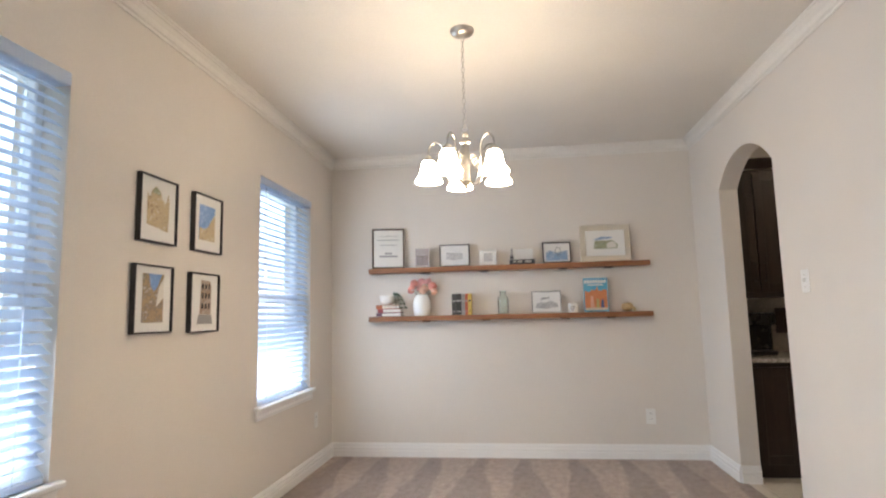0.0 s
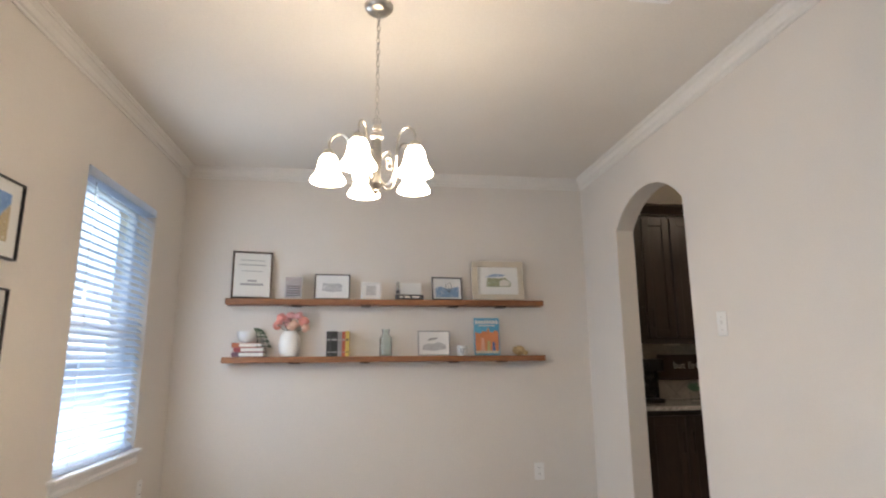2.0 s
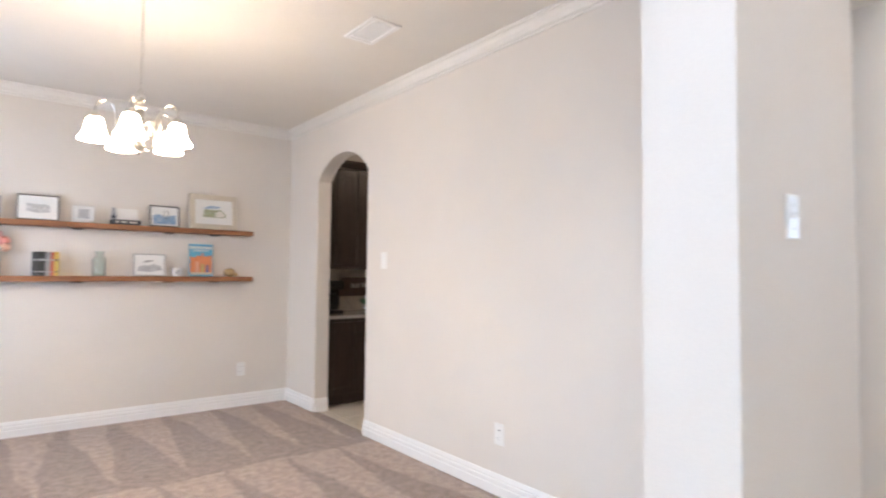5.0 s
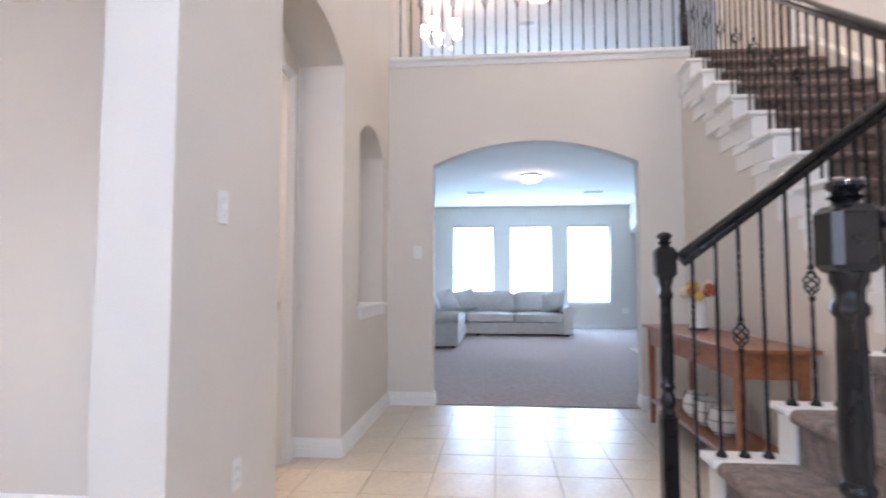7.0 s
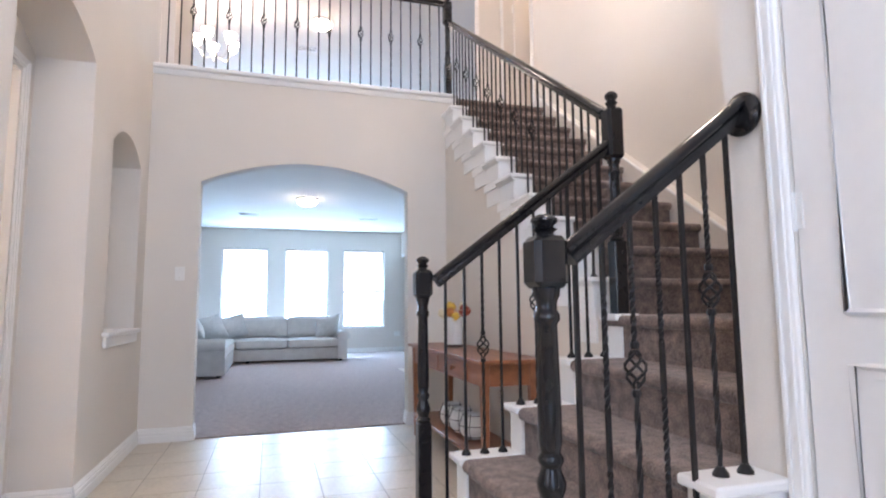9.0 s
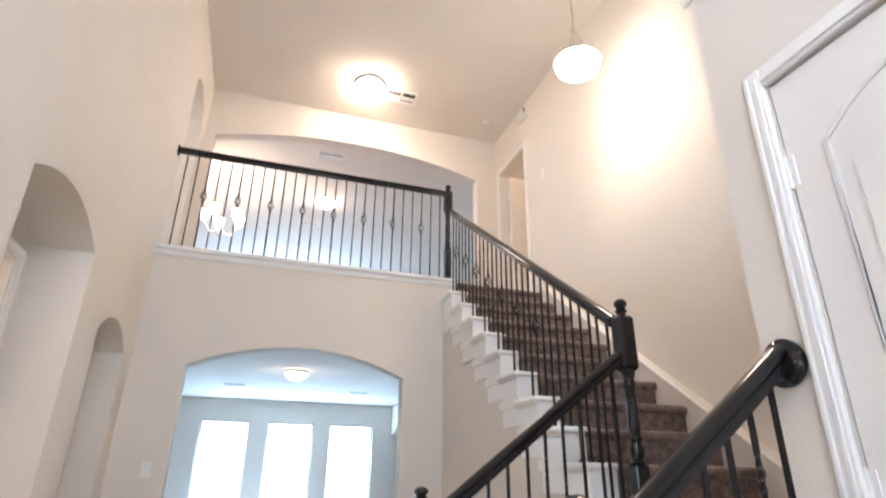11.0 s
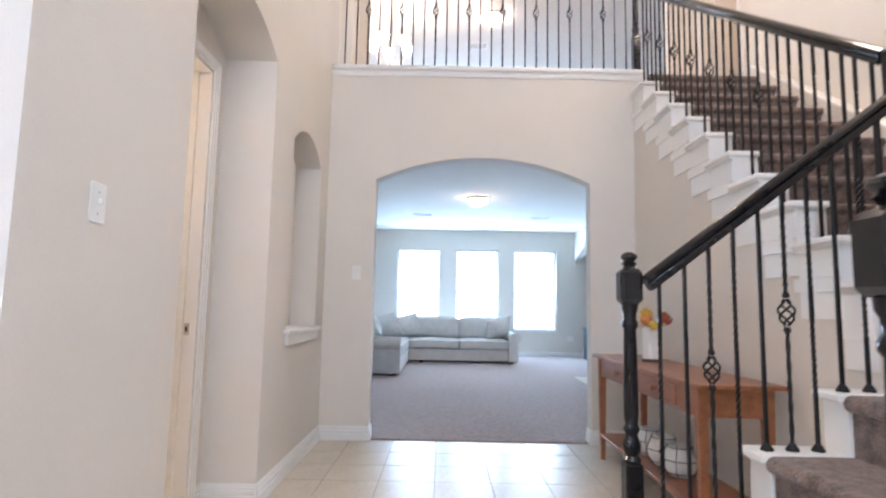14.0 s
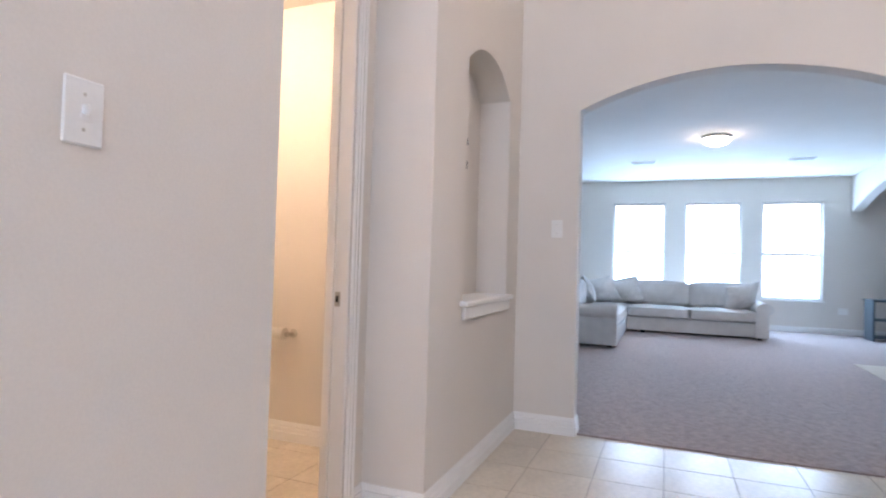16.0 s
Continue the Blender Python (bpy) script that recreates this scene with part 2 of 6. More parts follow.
def sweep(profile, p0, p1, out):
    """A moulding: the profile (distance from the wall, height) run from p0 to p1, with out the way off the wall."""
    bm = bmesh.new()
    o = Vector(out)
    ends = []
    for p in (p0, p1):
        ends.append([bm.verts.new(Vector(p) + o * a + Vector((0, 0, b))) for a, b in profile])
    n = len(profile)
    for i in range(n):
        bm.faces.new((ends[0][i], ends[0][(i + 1) % n], ends[1][(i + 1) % n], ends[1][i]))
    bm.faces.new(ends[0][::-1]), bm.faces.new(ends[1])
    bmesh.ops.recalc_face_normals(bm, faces=bm.faces)
    return bm


def mesh_of(name, bm, material, smooth=False):
    bmesh.ops.recalc_face_normals(bm, faces=bm.faces)
    me = bpy.data.meshes.new(name)
    bm.to_mesh(me)
    bm.free()
    if material:
        me.materials.append(material)
    if smooth:
        for p in me.polygons:
            p.use_smooth = True
        me.set_sharp_from_angle(angle=radians(40))
    return me


def part(name, bm, material, parent, label="", smooth=False, at=None):
    ob = new(name, bm if isinstance(bm, bpy.types.Mesh) else mesh_of(name, bm, material, smooth))
    ob.parent = parent
    if at is not None:
        ob.matrix_basis = at
    return tagged(ob, label) if label else ob


def thing(name, label, category, group="", at=None, kind=""):
    ob = new(name)
    ob.empty_display_size = 0.1
    if at is not None:
        ob.matrix_basis = at
    return tagged(ob, label, category, group, kind)


def solid(name, bm, material, label, category, group="", at=None, smooth=False, kind=""):
    ob = new(name, mesh_of(name, bm, material, smooth))
    if at is not None:
        ob.matrix_basis = at
    return tagged(ob, label, category, group, kind)


def structure(name, bm, material, label=""):
    return tagged(new(name, mesh_of(name, bm, material)), label, "", "", "structure")


def arch_z(u, u0, u1, spring, rise):
    """Height of a flat round arch at u."""
    h = (u1 - u0) / 2
    if rise <= 0:
        return spring
    rad = (h * h + rise * rise) / (2 * rise)
    return spring + math.sqrt(max(0, rad * rad - (u - (u0 + u1) / 2) ** 2)) - (rad - rise)


def wall(name, axis, at, depth, u0, u1, z0, z1, openings=(), label="painted plaster wall", material=None):
    """A wall in the plane x=at or y=at, which is depth thick. Openings: (u0, u1, sill, spring, rise)."""
    cells, u = [], u0
    for a, b, sill, spring, rise in sorted(openings):
        if a > u:
            cells.append([(u, z0), (a, z0), (a, z1), (u, z1)])
        if sill > z0:
            cells.append([(a, z0), (b, z0), (b, sill), (a, sill)])
        n = 20 if rise > 0 else 1
        for i in range(n):
            p, q = a + (b - a) * i / n, a + (b - a) * (i + 1) / n
            cells.append([(p, arch_z(p, a, b, spring, rise)), (q, arch_z(q, a, b, spring, rise)), (q, z1), (p, z1)])
        u = b
    if u < u1:
        cells.append([(u, z0), (u1, z0), (u1, z1), (u, z1)])
    bm, seen, count = bmesh.new(), {}, {}

    def vert(p, d):
        k = (round(p[0], 5), round(p[1], 5), d)
        if k not in seen:
            seen[k] = bm.verts.new((p[0], at + d, p[1]) if axis == "y" else (at + d, p[0], p[1]))
        return seen[k]
    for c in cells:
        for d in (0, depth):
            bm.faces.new([vert(p, d) for p in (c if d == 0 else c[::-1])])
        for p, q in zip(c, c[1:] + c[:1]):
            k = tuple(sorted(((round(p[0], 5), round(p[1], 5)), (round(q[0], 5), round(q[1], 5)))))
            count.setdefault(k, []).append((p, q))
    for k, v in count.items():
        if len(v) == 1:
            p, q = v[0]
            bm.faces.new((vert(p, 0), vert(q, 0), vert(q, depth), vert(p, depth)))
    return structure(name, bm, material or PAINT, label)


BASE = [(0, 0), (0.016, 0), (0.016, 0.052), (0.0105, 0.056), (0.0145, 0.062), (0.0135, 0.078), (0.007, 0.083), (0.011, 0.090), (0.005, 0.110), (0, 0.112)]
CROWN = [(0, -0.082), (0.008, -0.082), (0.011, -0.072), (0.006, -0.068), (0.017, -0.062), (0.024, -0.040), (0.038, -0.022), (0.046, -0.019), (0.045, -0.013), (0.054, -0.009), (0.055, 0.0), (0, 0.0)]
CASING = 0.062


def baseboard(p0, p1, out):
    structure("baseboard", sweep(BASE, (*p0, 0), (*p1, 0), (*out, 0)), WHITE, "white painted baseboard with moulded top")

# ---- floors, walls and ceilings ----
X_W, X_E, Y_N = -1.29, 1.65, 4.96           # dining room
Y_F, Y_D, T_D = 0.605, 0.84, 0.12           # foyer's north wall and its dining face
X_END, Y_S, Y_OUT = 4.13, -1.92, -3.05      # foyer's end wall, wall under the stair, stair's outer wall
Y_CL, Z_UP, Z_TOP, Z_DIN, Z_LIV = -1.63, 3.025, 5.6, 2.465, 2.83
R, RUN1, R2, RUN2 = 0.197, 0.26, 0.1855, 0.256   # risers and goings of the two flights

floor_foyer = structure("floor_foyer", boxm((-1.29, -1.92, -0.2), (4.17, 0.84, -0.0022)), GROUT, "cement grout bed under floor tiles")
structure("floor_dining", boxm((-1.42, 0.84, -0.2), (1.68, 5.1, 0.004)), DINING, "taupe carpet with vacuum strokes")
floor_kitchen = structure("floor_kitchen", boxm((1.68, 2.6, -0.2), (4.2, 6.2, -0.0022)), GROUT, "cement grout bed under kitchen tiles")
floor_powder = structure("floor_powder", boxm((1.69, 0.841, -0.2), (3.4, 2.6, -0.0024)), GROUT, "cement grout bed under powder room tiles")
structure("floor_living", boxm((4.17, -6.5, -0.2), (12.5, 3.2, 0.008)), LIVING, "grey-mauve living room carpet")
structure("floor_breakfast", boxm((6.0, -6.4, 0.009), (8.55, -2.42, 0.014)), TILE, "pale tile floor beside the carpet")
structure("floor_stairs", boxm((-1.29, -3.2, -0.2), (4.17, -1.92, -0.004)), GROUT, "bare floor under the stairs")
structure("ground", boxm((-400, -400, -0.9), (400, 400, -0.45)), GRASS, "mown lawn round the house")

# west wall with the two dining windows and the foyer's front openings
W1, W2 = (1.26, 2.12), (3.605, 4.455)
Z_HEAD = 2.008
wall("wall_west", "x", X_W, -0.22, -3.2, 5.1, 2.4, 5.75, [(-1.25, 0.25, 2.75, 4.25, 0)], "painted plaster upper front wall")
wall("wall_west_lower", "x", X_W, -0.22, -3.2, 5.1, 0, 2.4, [(-0.9, -0.1, 0.0, 2.05, 0), (*W1, 0.61, Z_HEAD, 0), (*W2, 0.61, Z_HEAD, 0)], "painted plaster front wall")
wall("wall_dining_north", "y", Y_N, 0.12, -1.29, 1.77, 0, 2.75)
wall("wall_dining_east", "x", X_E, T_D, 0.84, Y_N, 0, 2.75, [(3.575, 4.385, 0, 1.93, 0.185)])
wall("wall_foyer_north", "y", Y_F, Y_D - Y_F, -1.29, 1.4, 0, 5.75, [(-1.07, 0.83, 0, 2.07, 0.2)], "two-storey plaster wall with a wide arch to the dining room")
wall("wall_foyer_north_east", "y", Y_F, 0.90 - Y_F, 1.4, 4.13, 0, 5.75, [(1.64, 2.65, 0, 2.42, 0.135), (3.07, 3.86, 0.87, 2.1, 0.145)], "two-storey plaster wall with an arched recess and niche")
wall("wall_niche_back", "y", 0.80, 0.03, 2.95, 4.0, 0.7, 2.5, label="back of the arched wall niche")
wall("wall_upper_north", "y", Y_F, Y_D - Y_F, 4.13, 5.52, 2.6, 5.75, [(4.34, 5.03, Z_UP, 4.9, 0.19)], "upstairs plaster wall with an arched opening")
wall("wall_upper_niche_back", "y", 1.6, 0.1, 3.9, 5.52, 2.9, 5.75, label="upstairs passage wall beyond the arch")
wall("wall_living_arch", "x", X_END, 0.13, -3.2, 0.84, 0, 2.90, [(-1.55, 0.21, 0, 2.09, 0.2)], "plaster wall with a wide flat arch")
wall("wall_understair", "y", Y_S, -0.12, 1.58, 4.13, 0, 0.9, label="plaster wall under the stairs")
wall("wall_outer", "y", Y_OUT, -0.15, -1.29, 5.52, 0, 5.75, [(4.53, 5.27, Z_UP, 5.02, 0)], "tall plaster stairwell wall")
wall("wall_closet", "y", Y_CL, -0.11, -1.29, 0.46, 0, 2.86, [(-0.55, 0.26, 0, 2.33, 0)], "plaster wall with a closet door")
wall("wall_stair_west", "x", 0.46, -0.11, -3.05, -1.74, 0, 2.86, label="plaster wall beside the stair landing")
wall("wall_upper_arch", "x", 5.39, 0.13, -3.2, 0.84, 2.6, 5.75, [(-2.77, 0.5, 2.6, 4.97, 0.22)], "upstairs plaster wall with a wide flat arch")
structure("wall_closet_ledge", boxm((-1.29, -3.05, 2.86), (0.46, Y_CL, 2.89)), PAINT, "plaster ledge over the closet")
structure("trim", boxm((-1.29, -3.05, 2.89), (0.495, Y_CL + 0.035, 2.915), 0.005), WHITE, "white painted cap of the ledge over the closet")
structure("trim", sweep([(0, 0), (0.008, 0), (0.012, 0.02), (0.026, 0.035), (0.028, 0.05), (0, 0.05)], (-1.29, Y_CL, 2.84), (0.487, Y_CL, 2.84), (0, 1, 0)), WHITE, "white moulding under the ledge cap")
structure("trim", sweep([(0, 0), (0.008, 0), (0.012, 0.02), (0.026, 0.035), (0.028, 0.05), (0, 0.05)], (0.46, Y_CL - 0.002, 2.84), (0.46, -3.05, 2.84), (1, 0, 0)), WHITE, "white moulding under the ledge cap")
# powder room and passages
wall("wall_powder_front", "y", 0.90, 0.11, 1.66, 3.4, 0, 2.75, [(1.72, 2.50, 0, 2.29, 0)], "plaster wall with the powder room doorway")
wall("wall_powder_east", "x", 3.25, 0.1, 0.9, 2.7, 0, 2.75, label="warm-lit powder room wall")
wall("wall_powder_north", "y", 2.6, 0.1, 1.77, 3.4, 0, 2.75, label="powder room end wall")
wall("wall_powder_west", "x", 1.77, 0.1, 0.9, 2.6, 0, 2.75, label="powder room side wall")
structure("ceiling_powder", boxm((1.77, 0.92, 2.6), (3.4, 2.69, 2.72)), CEIL, "plain painted ceiling")
# kitchen shell
wall("wall_kitchen_north", "y", 5.05, 0.12, 1.77, 4.3, 0, 2.75, label="kitchen wall behind the cabinets")
wall("wall_kitchen_east", "x", 4.2, 0.1, 2.6, 5.2, 0, 2.75, label="kitchen side wall")
wall("wall_kitchen_south", "y", 2.7, 0.1, 1.77, 4.3, 0, 2.75, label="kitchen back wall")
structure("ceiling_kitchen", boxm((1.77, 2.7, 2.59), (4.3, 5.2, 2.72)), CEIL, "plain painted ceiling")
# living room shell
LW = [(-0.297, 0.687), (-1.63, -0.646), (-2.938, -1.967)]
wall("wall_living_far", "x", 12.35, 0.18, -6.6, 3.3, 0, 3.0, [(a, b, 0.59, 2.39, 0) for a, b in LW], "living room wall with three windows")
wall("wall_living_north", "y", 3.2, 0.12, 4.26, 12.5, 0, 3.0, label="living room side wall")
wall("wall_living_south", "y", -6.5, -0.12, 4.26, 12.5, 0, 3.0, label="far side wall beyond the wide arch")
wall("wall_living_west_north", "x", 4.2, 0.06, 0.84, 3.3, 0, 3.0, label="living room wall beside the arch")
wall("wall_living_west_south", "x", 4.2, 0.06, -6.6, -3.2, 0, 3.0, label="living room wall beside the stairs")
wall("header_living_south", "y", -3.36, -0.15, 4.26, 12.35, 2.1, 2.95, [(7.6, 12.3, 2.1, 2.19, 0.36)], "arched ceiling header beside the living room")
structure("ceiling_living", boxm((4.26, -6.6, Z_LIV), (12.5, 3.3, 2.95)), CEIL, "plain living room ceiling")
# ceilings and upper floor
structure("ceiling_dining", boxm((-1.42, 0.70, Z_DIN), (1.77, 5.1, 2.75)), CEIL, "textured painted dining room ceiling")
structure("ceiling_foyer", boxm((-1.5, -3.3, Z_TOP), (5.5, 1.7, 5.8)), CEIL, "high painted foyer ceiling")
structure("floor_upper", boxm((4.265, -3.05, 2.91), (5.52, 1.7, Z_UP)), LIVING, "upstairs landing floor")
structure("ceiling_upper_room", boxm((5.5, -5.2, Z_TOP), (12.6, 3.2, 5.8)), CEIL, "painted upstairs room ceiling")
wall("wall_upper_far", "x", 12.3, 0.1, -5.2, 3.2, 2.9, 5.75, [(-2.2, 0.6, 3.7, 5.1, 0)], "upstairs room far wall")
wall("wall_upper_room_north", "y", 3.1, 0.1, 5.5, 12.4, 2.9, 5.75, label="upstairs room side wall")
wall("wall_upper_room_south", "y", -5.1, -0.1, 5.5, 12.4, 2.9, 5.75, label="upstairs room side wall")
structure("floor_upper_room", boxm((5.525, -5.2, 2.96), (12.4, 3.2, 3.02)), LIVING, "upstairs room carpet")
wall("wall_bedroom", "y", -4.6, -0.1, 4.0, 6.2, 2.9, 5.75, label="wall of the room behind the upstairs door")
wall("wall_bedroom_west", "x", 4.1, -0.1, -4.6, -3.2, 2.9, 5.75, label="wall of the room behind the upstairs door")

structure("ceiling_bedroom", boxm((4.0, -4.7, 5.45), (6.3, -3.2, 5.6)), CEIL, "plain bedroom ceiling")
structure("floor_bedroom", boxm((4.0, -4.7, 2.92), (6.3, -3.2, 3.02)), LIVING, "bedroom carpet behind the open door")
wall("wall_bedroom_east", "x", 6.2, 0.1, -4.6, -3.2, 2.9, 5.75, label="wall of the room behind the upstairs door")

# baseboards
for p0, p1, out in [((-1.29, 0.84), (-1.29, 4.96), (1, 0)), ((-1.29, 4.96), (1.65, 4.96), (0, -1)), ((1.65, 4.96), (1.65, 4.385), (-1, 0)),
                    ((1.65, 3.575), (1.65, 0.84), (-1, 0)), ((1.65, 4.385), (1.77, 4.385), (0, -1)), ((1.65, 3.575), (1.77, 3.575), (0, 1)),
                    ((0.83, 0.605), (1.64, 0.605), (0, -1)), ((2.65, 0.605), (4.13, 0.605), (0, -1)), ((2.65, 0.605), (2.65, 0.90), (-1, 0)), ((2.565, 0.90), (2.65, 0.90), (0, -1)),
                    ((1.64, 0.605), (1.64, 0.90), (1, 0)), ((0.83, 0.605), (0.83, 0.84), (-1, 0)),
                    ((4.13, 0.605), (4.13, 0.21), (-1, 0)), ((4.13, 0.21), (4.26, 0.21), (0, -1)), ((4.13, -1.55), (4.26, -1.55), (0, 1)), ((4.13, -1.55), (4.13, -1.92), (-1, 0)),
                    ((1.60, -1.92), (4.13, -1.92), (0, 1)), ((3.25, 1.01), (3.25, 2.6), (-1, 0)), ((12.35, 3.2), (12.35, -6.5), (-1, 0)), ((0.32, -1.63), (0.46, -1.63), (0, 1))]:
    baseboard(p0, p1, out)
# crown in the dining room
for p0, p1, out in [((-1.29, 0.84), (-1.29, 4.96), (1, 0)), ((-1.29, 4.96), (1.65, 4.96), (0, -1)), ((1.65, 4.96), (1.65, 0.84), (-1, 0))]:
    structure("trim", sweep(CROWN, (*p0, Z_DIN), (*p1, Z_DIN), (*out, 0)), CROWNPAINT, "white crown moulding under the ceiling")
# balcony edge
structure("trim", boxm((4.085, -2.04, 3.025), (4.29, 0.605, 3.062), 0.008), WHITE, "white painted balcony cap")
structure("trim", sweep([(0, 0), (0.012, 0), (0.02, 0.03), (0.016, 0.045), (0, 0.045)], (4.13, 0.605, 2.98), (4.13, -2.04, 2.98), (-1, 0, 0)), WHITE, "white moulding under the balcony cap")
structure("wall_balcony_edge", boxm((4.13, -2.04, 2.90), (4.26, 0.605, 3.025)), PAINT, "plaster edge of the upper landing")
# niche sill
structure("trim", boxm((3.03, 0.565, 0.868), (3.90, 0.80, 0.895), 0.005), WHITE, "white wooden niche sill")
structure("trim", boxm((3.05, 0.583, 0.80), (3.88, 0.604, 0.868), 0.006), WHITE, "white apron under the niche sill")


def casing(u0, u1, top, plane, out, name, z0=0.0):
    """A moulded door casing round an opening along x."""
    o = thing(name, "white moulded door casing", "", kind="structure")
    for lo, hi in (((u0 - CASING, z0), (u0, top + CASING)), ((u1, z0), (u1 + CASING, top + CASING)), ((u0, top), (u1, top + CASING))):
        y = sorted((plane, plane + out * 0.016))
        bm = boxm((lo[0], y[0], lo[1]), (hi[0], y[1], hi[1]), 0.004)
        part("casing_board", bm, WHITE, o)
        y = sorted((plane + out * 0.016, plane + out * 0.022))
        w = hi[0] - lo[0]
        if w < 0.1:
            part("casing_bead", boxm((lo[0] + 0.012, y[0], lo[1]), (lo[0] + 0.026, y[1], hi[1] - 0.03), 0.002), WHITE, o)
            part("casing_bead", boxm((lo[0] + 0.040, y[0], lo[1]), (lo[0] + 0.052, y[1], hi[1] - 0.015), 0.002), WHITE, o)
        else:
            part("casing_bead", boxm((lo[0], y[0], lo[1] + 0.012), (hi[0], y[1], lo[1] + 0.026), 0.002), WHITE, o)
    return o


casing(1.72, 2.50, 2.29, 0.90, -1, "trim")
structure("trim", boxm((2.485, 0.90, 0), (2.50, 1.01, 2.29)), WHITE, "white door jamb")
structure("trim", boxm((1.72, 0.90, 0), (1.735, 1.01, 2.29)), WHITE, "white door jamb")
structure("trim", boxm((1.735, 0.90, 2.275), (2.485, 1.01, 2.29)), WHITE, "white door head jamb")
structure("trim", boxm((2.47, 0.965, 0), (2.485, 1.0, 2.275)), WHITE, "white door stop")
casing(-0.55, 0.26, 2.33, Y_CL, 1, "trim")
casing(4.53, 5.27, 5.02, Y_OUT, 1, "trim", Z_UP)
plate = thing("strike_plate", "brushed nickel strike plate on the door jamb", "hardware")
part("plate", boxm((2.479, 0.935, 0.885), (2.4845, 0.96, 0.945), 0.002), NICKEL, plate)
part("latch_hole", boxm((2.477, 0.942, 0.902), (2.479, 0.953, 0.928)), DARK, plate, "dark latch hole")


# ---- doors ----
def panel_door(name, w, h, label, at):
    """A white moulded door with two panels, the upper one arched; hinge side at x = 0."""
    d = thing(name, label, "door", at=at, kind="structure")
    part("slab", boxm((0.003, -0.035, 0.01), (w - 0.003, 0, h - 0.004), 0.002), DOORPAINT, d)
    m, mid = 0.115, 0.95
    for z0, z1, rise in ((0.2, mid - 0.06, 0), (mid + 0.06, h - 0.25, 0.12)):
        pts = [(m, z0), (w - m, z0)] + [(w - m - (w - 2 * m) * i / 16, arch_z(w - m - (w - 2 * m) * i / 16, m, w - m, z1, rise)) for i in range(17)]
        ring = bmesh.new()
        add_tube(ring, [(x, 0.001, z) for x, z in pts + pts[:2]], 0.009, 6)
        part("panel_moulding", ring, DOORPAINT, d, smooth=True)
        inner = bmesh.new()
        cx, cz = w / 2, (z0 + z1) / 2
        f = inner.faces.new([inner.verts.new((cx + (x - cx) * 0.82, 0.0, cz + (z - cz) * 0.92)) for x, z in pts])
        ex = bmesh.ops.extrude_face_region(inner, geom=[f])
        for v in [g for g in ex["geom"] if isinstance(g, bmesh.types.BMVert)]:
            v.co.y += 0.005
        part("raised_panel", inner, DOORPAINT, d)
    for z in (0.28, h / 2 + 0.1, h - 0.28):
        hg = part("hinge", boxm((-0.012, -0.002, z - 0.045), (0.022, 0.004, z + 0.045), 0.001), WHITE, d, "white painted hinge")
        part("hinge_pin", lathe([(0.006, z - 0.05), (0.006, z + 0.05)], 8, (0.0, 0.006, 0)), WHITE, hg)
    return d


panel_door("door_closet", 0.80, 2.325, "closed white moulded closet door with painted hinges", pose(0.258, Y_CL - 0.004, 0, 0, 0, 0) @ Matrix.Diagonal((-1, 1, 1, 1)))
panel_door("door_upstairs", 0.72, 1.985, "white moulded upstairs door standing open", pose(5.255, Y_OUT - 0.12, Z_UP, 0, 0, -82))
fd = thing("door_front", "white front door with a tall glass light", "door", kind="structure")
part("stile", boxm((X_W - 0.12, -0.9, 0.01), (X_W - 0.07, -0.78, 2.045)), DOORPAINT, fd)
part("stile", boxm((X_W - 0.12, -0.22, 0.01), (X_W - 0.07, -0.1, 2.045)), DOORPAINT, fd)
part("rail", boxm((X_W - 0.12, -0.78, 0.01), (X_W - 0.07, -0.22, 0.25)), DOORPAINT, fd)
part("rail", boxm((X_W - 0.12, -0.78, 1.92), (X_W - 0.07, -0.22, 2.045)), DOORPAINT, fd)
g = part("pane", boxm((X_W - 0.10, -0.78, 0.25), (X_W - 0.09, -0.22, 1.92)), PANE, fd)
g.visible_shadow = False


# ---- windows with blinds on the west side ----
def sash_window(name, label, y0, y1, z0, z1, x, out, with_muntin=False):
    w = thing(name, label, "window", kind="structure")
    s = out
    def bar(n, ya, yb, za, zb, xa=0.0, xb=0.05):
        lo, hi = sorted((x + s * xa, x + s * xb))
        return part(n, boxm((lo, ya, za), (hi, yb, zb), 0.004), VINYL, w)
    bar("window_frame", y0, y0 + 0.04, z0, z1), bar("window_frame", y1 - 0.04, y1, z0, z1)
    bar("window_frame", y0 + 0.04, y1 - 0.04, z1 - 0.04, z1), bar("window_frame", y0 + 0.04, y1 - 0.04, z0, z0 + 0.04)
    mid = z0 + (z1 - z0) * 0.46
    bar("meeting_rail", y0 + 0.04, y1 - 0.04, mid - 0.025, mid + 0.025)
    for za, zb, k in ((z0 + 0.04, mid - 0.025, 0.015), (mid + 0.025, z1 - 0.04, 0.03)):
        lo, hi = sorted((x + s * k, x + s * (k + 0.005)))
        p = part("pane", boxm((lo, y0 + 0.04, za), (hi, y1 - 0.04, zb)), PANE, w)
        p.visible_shadow = False
    return w


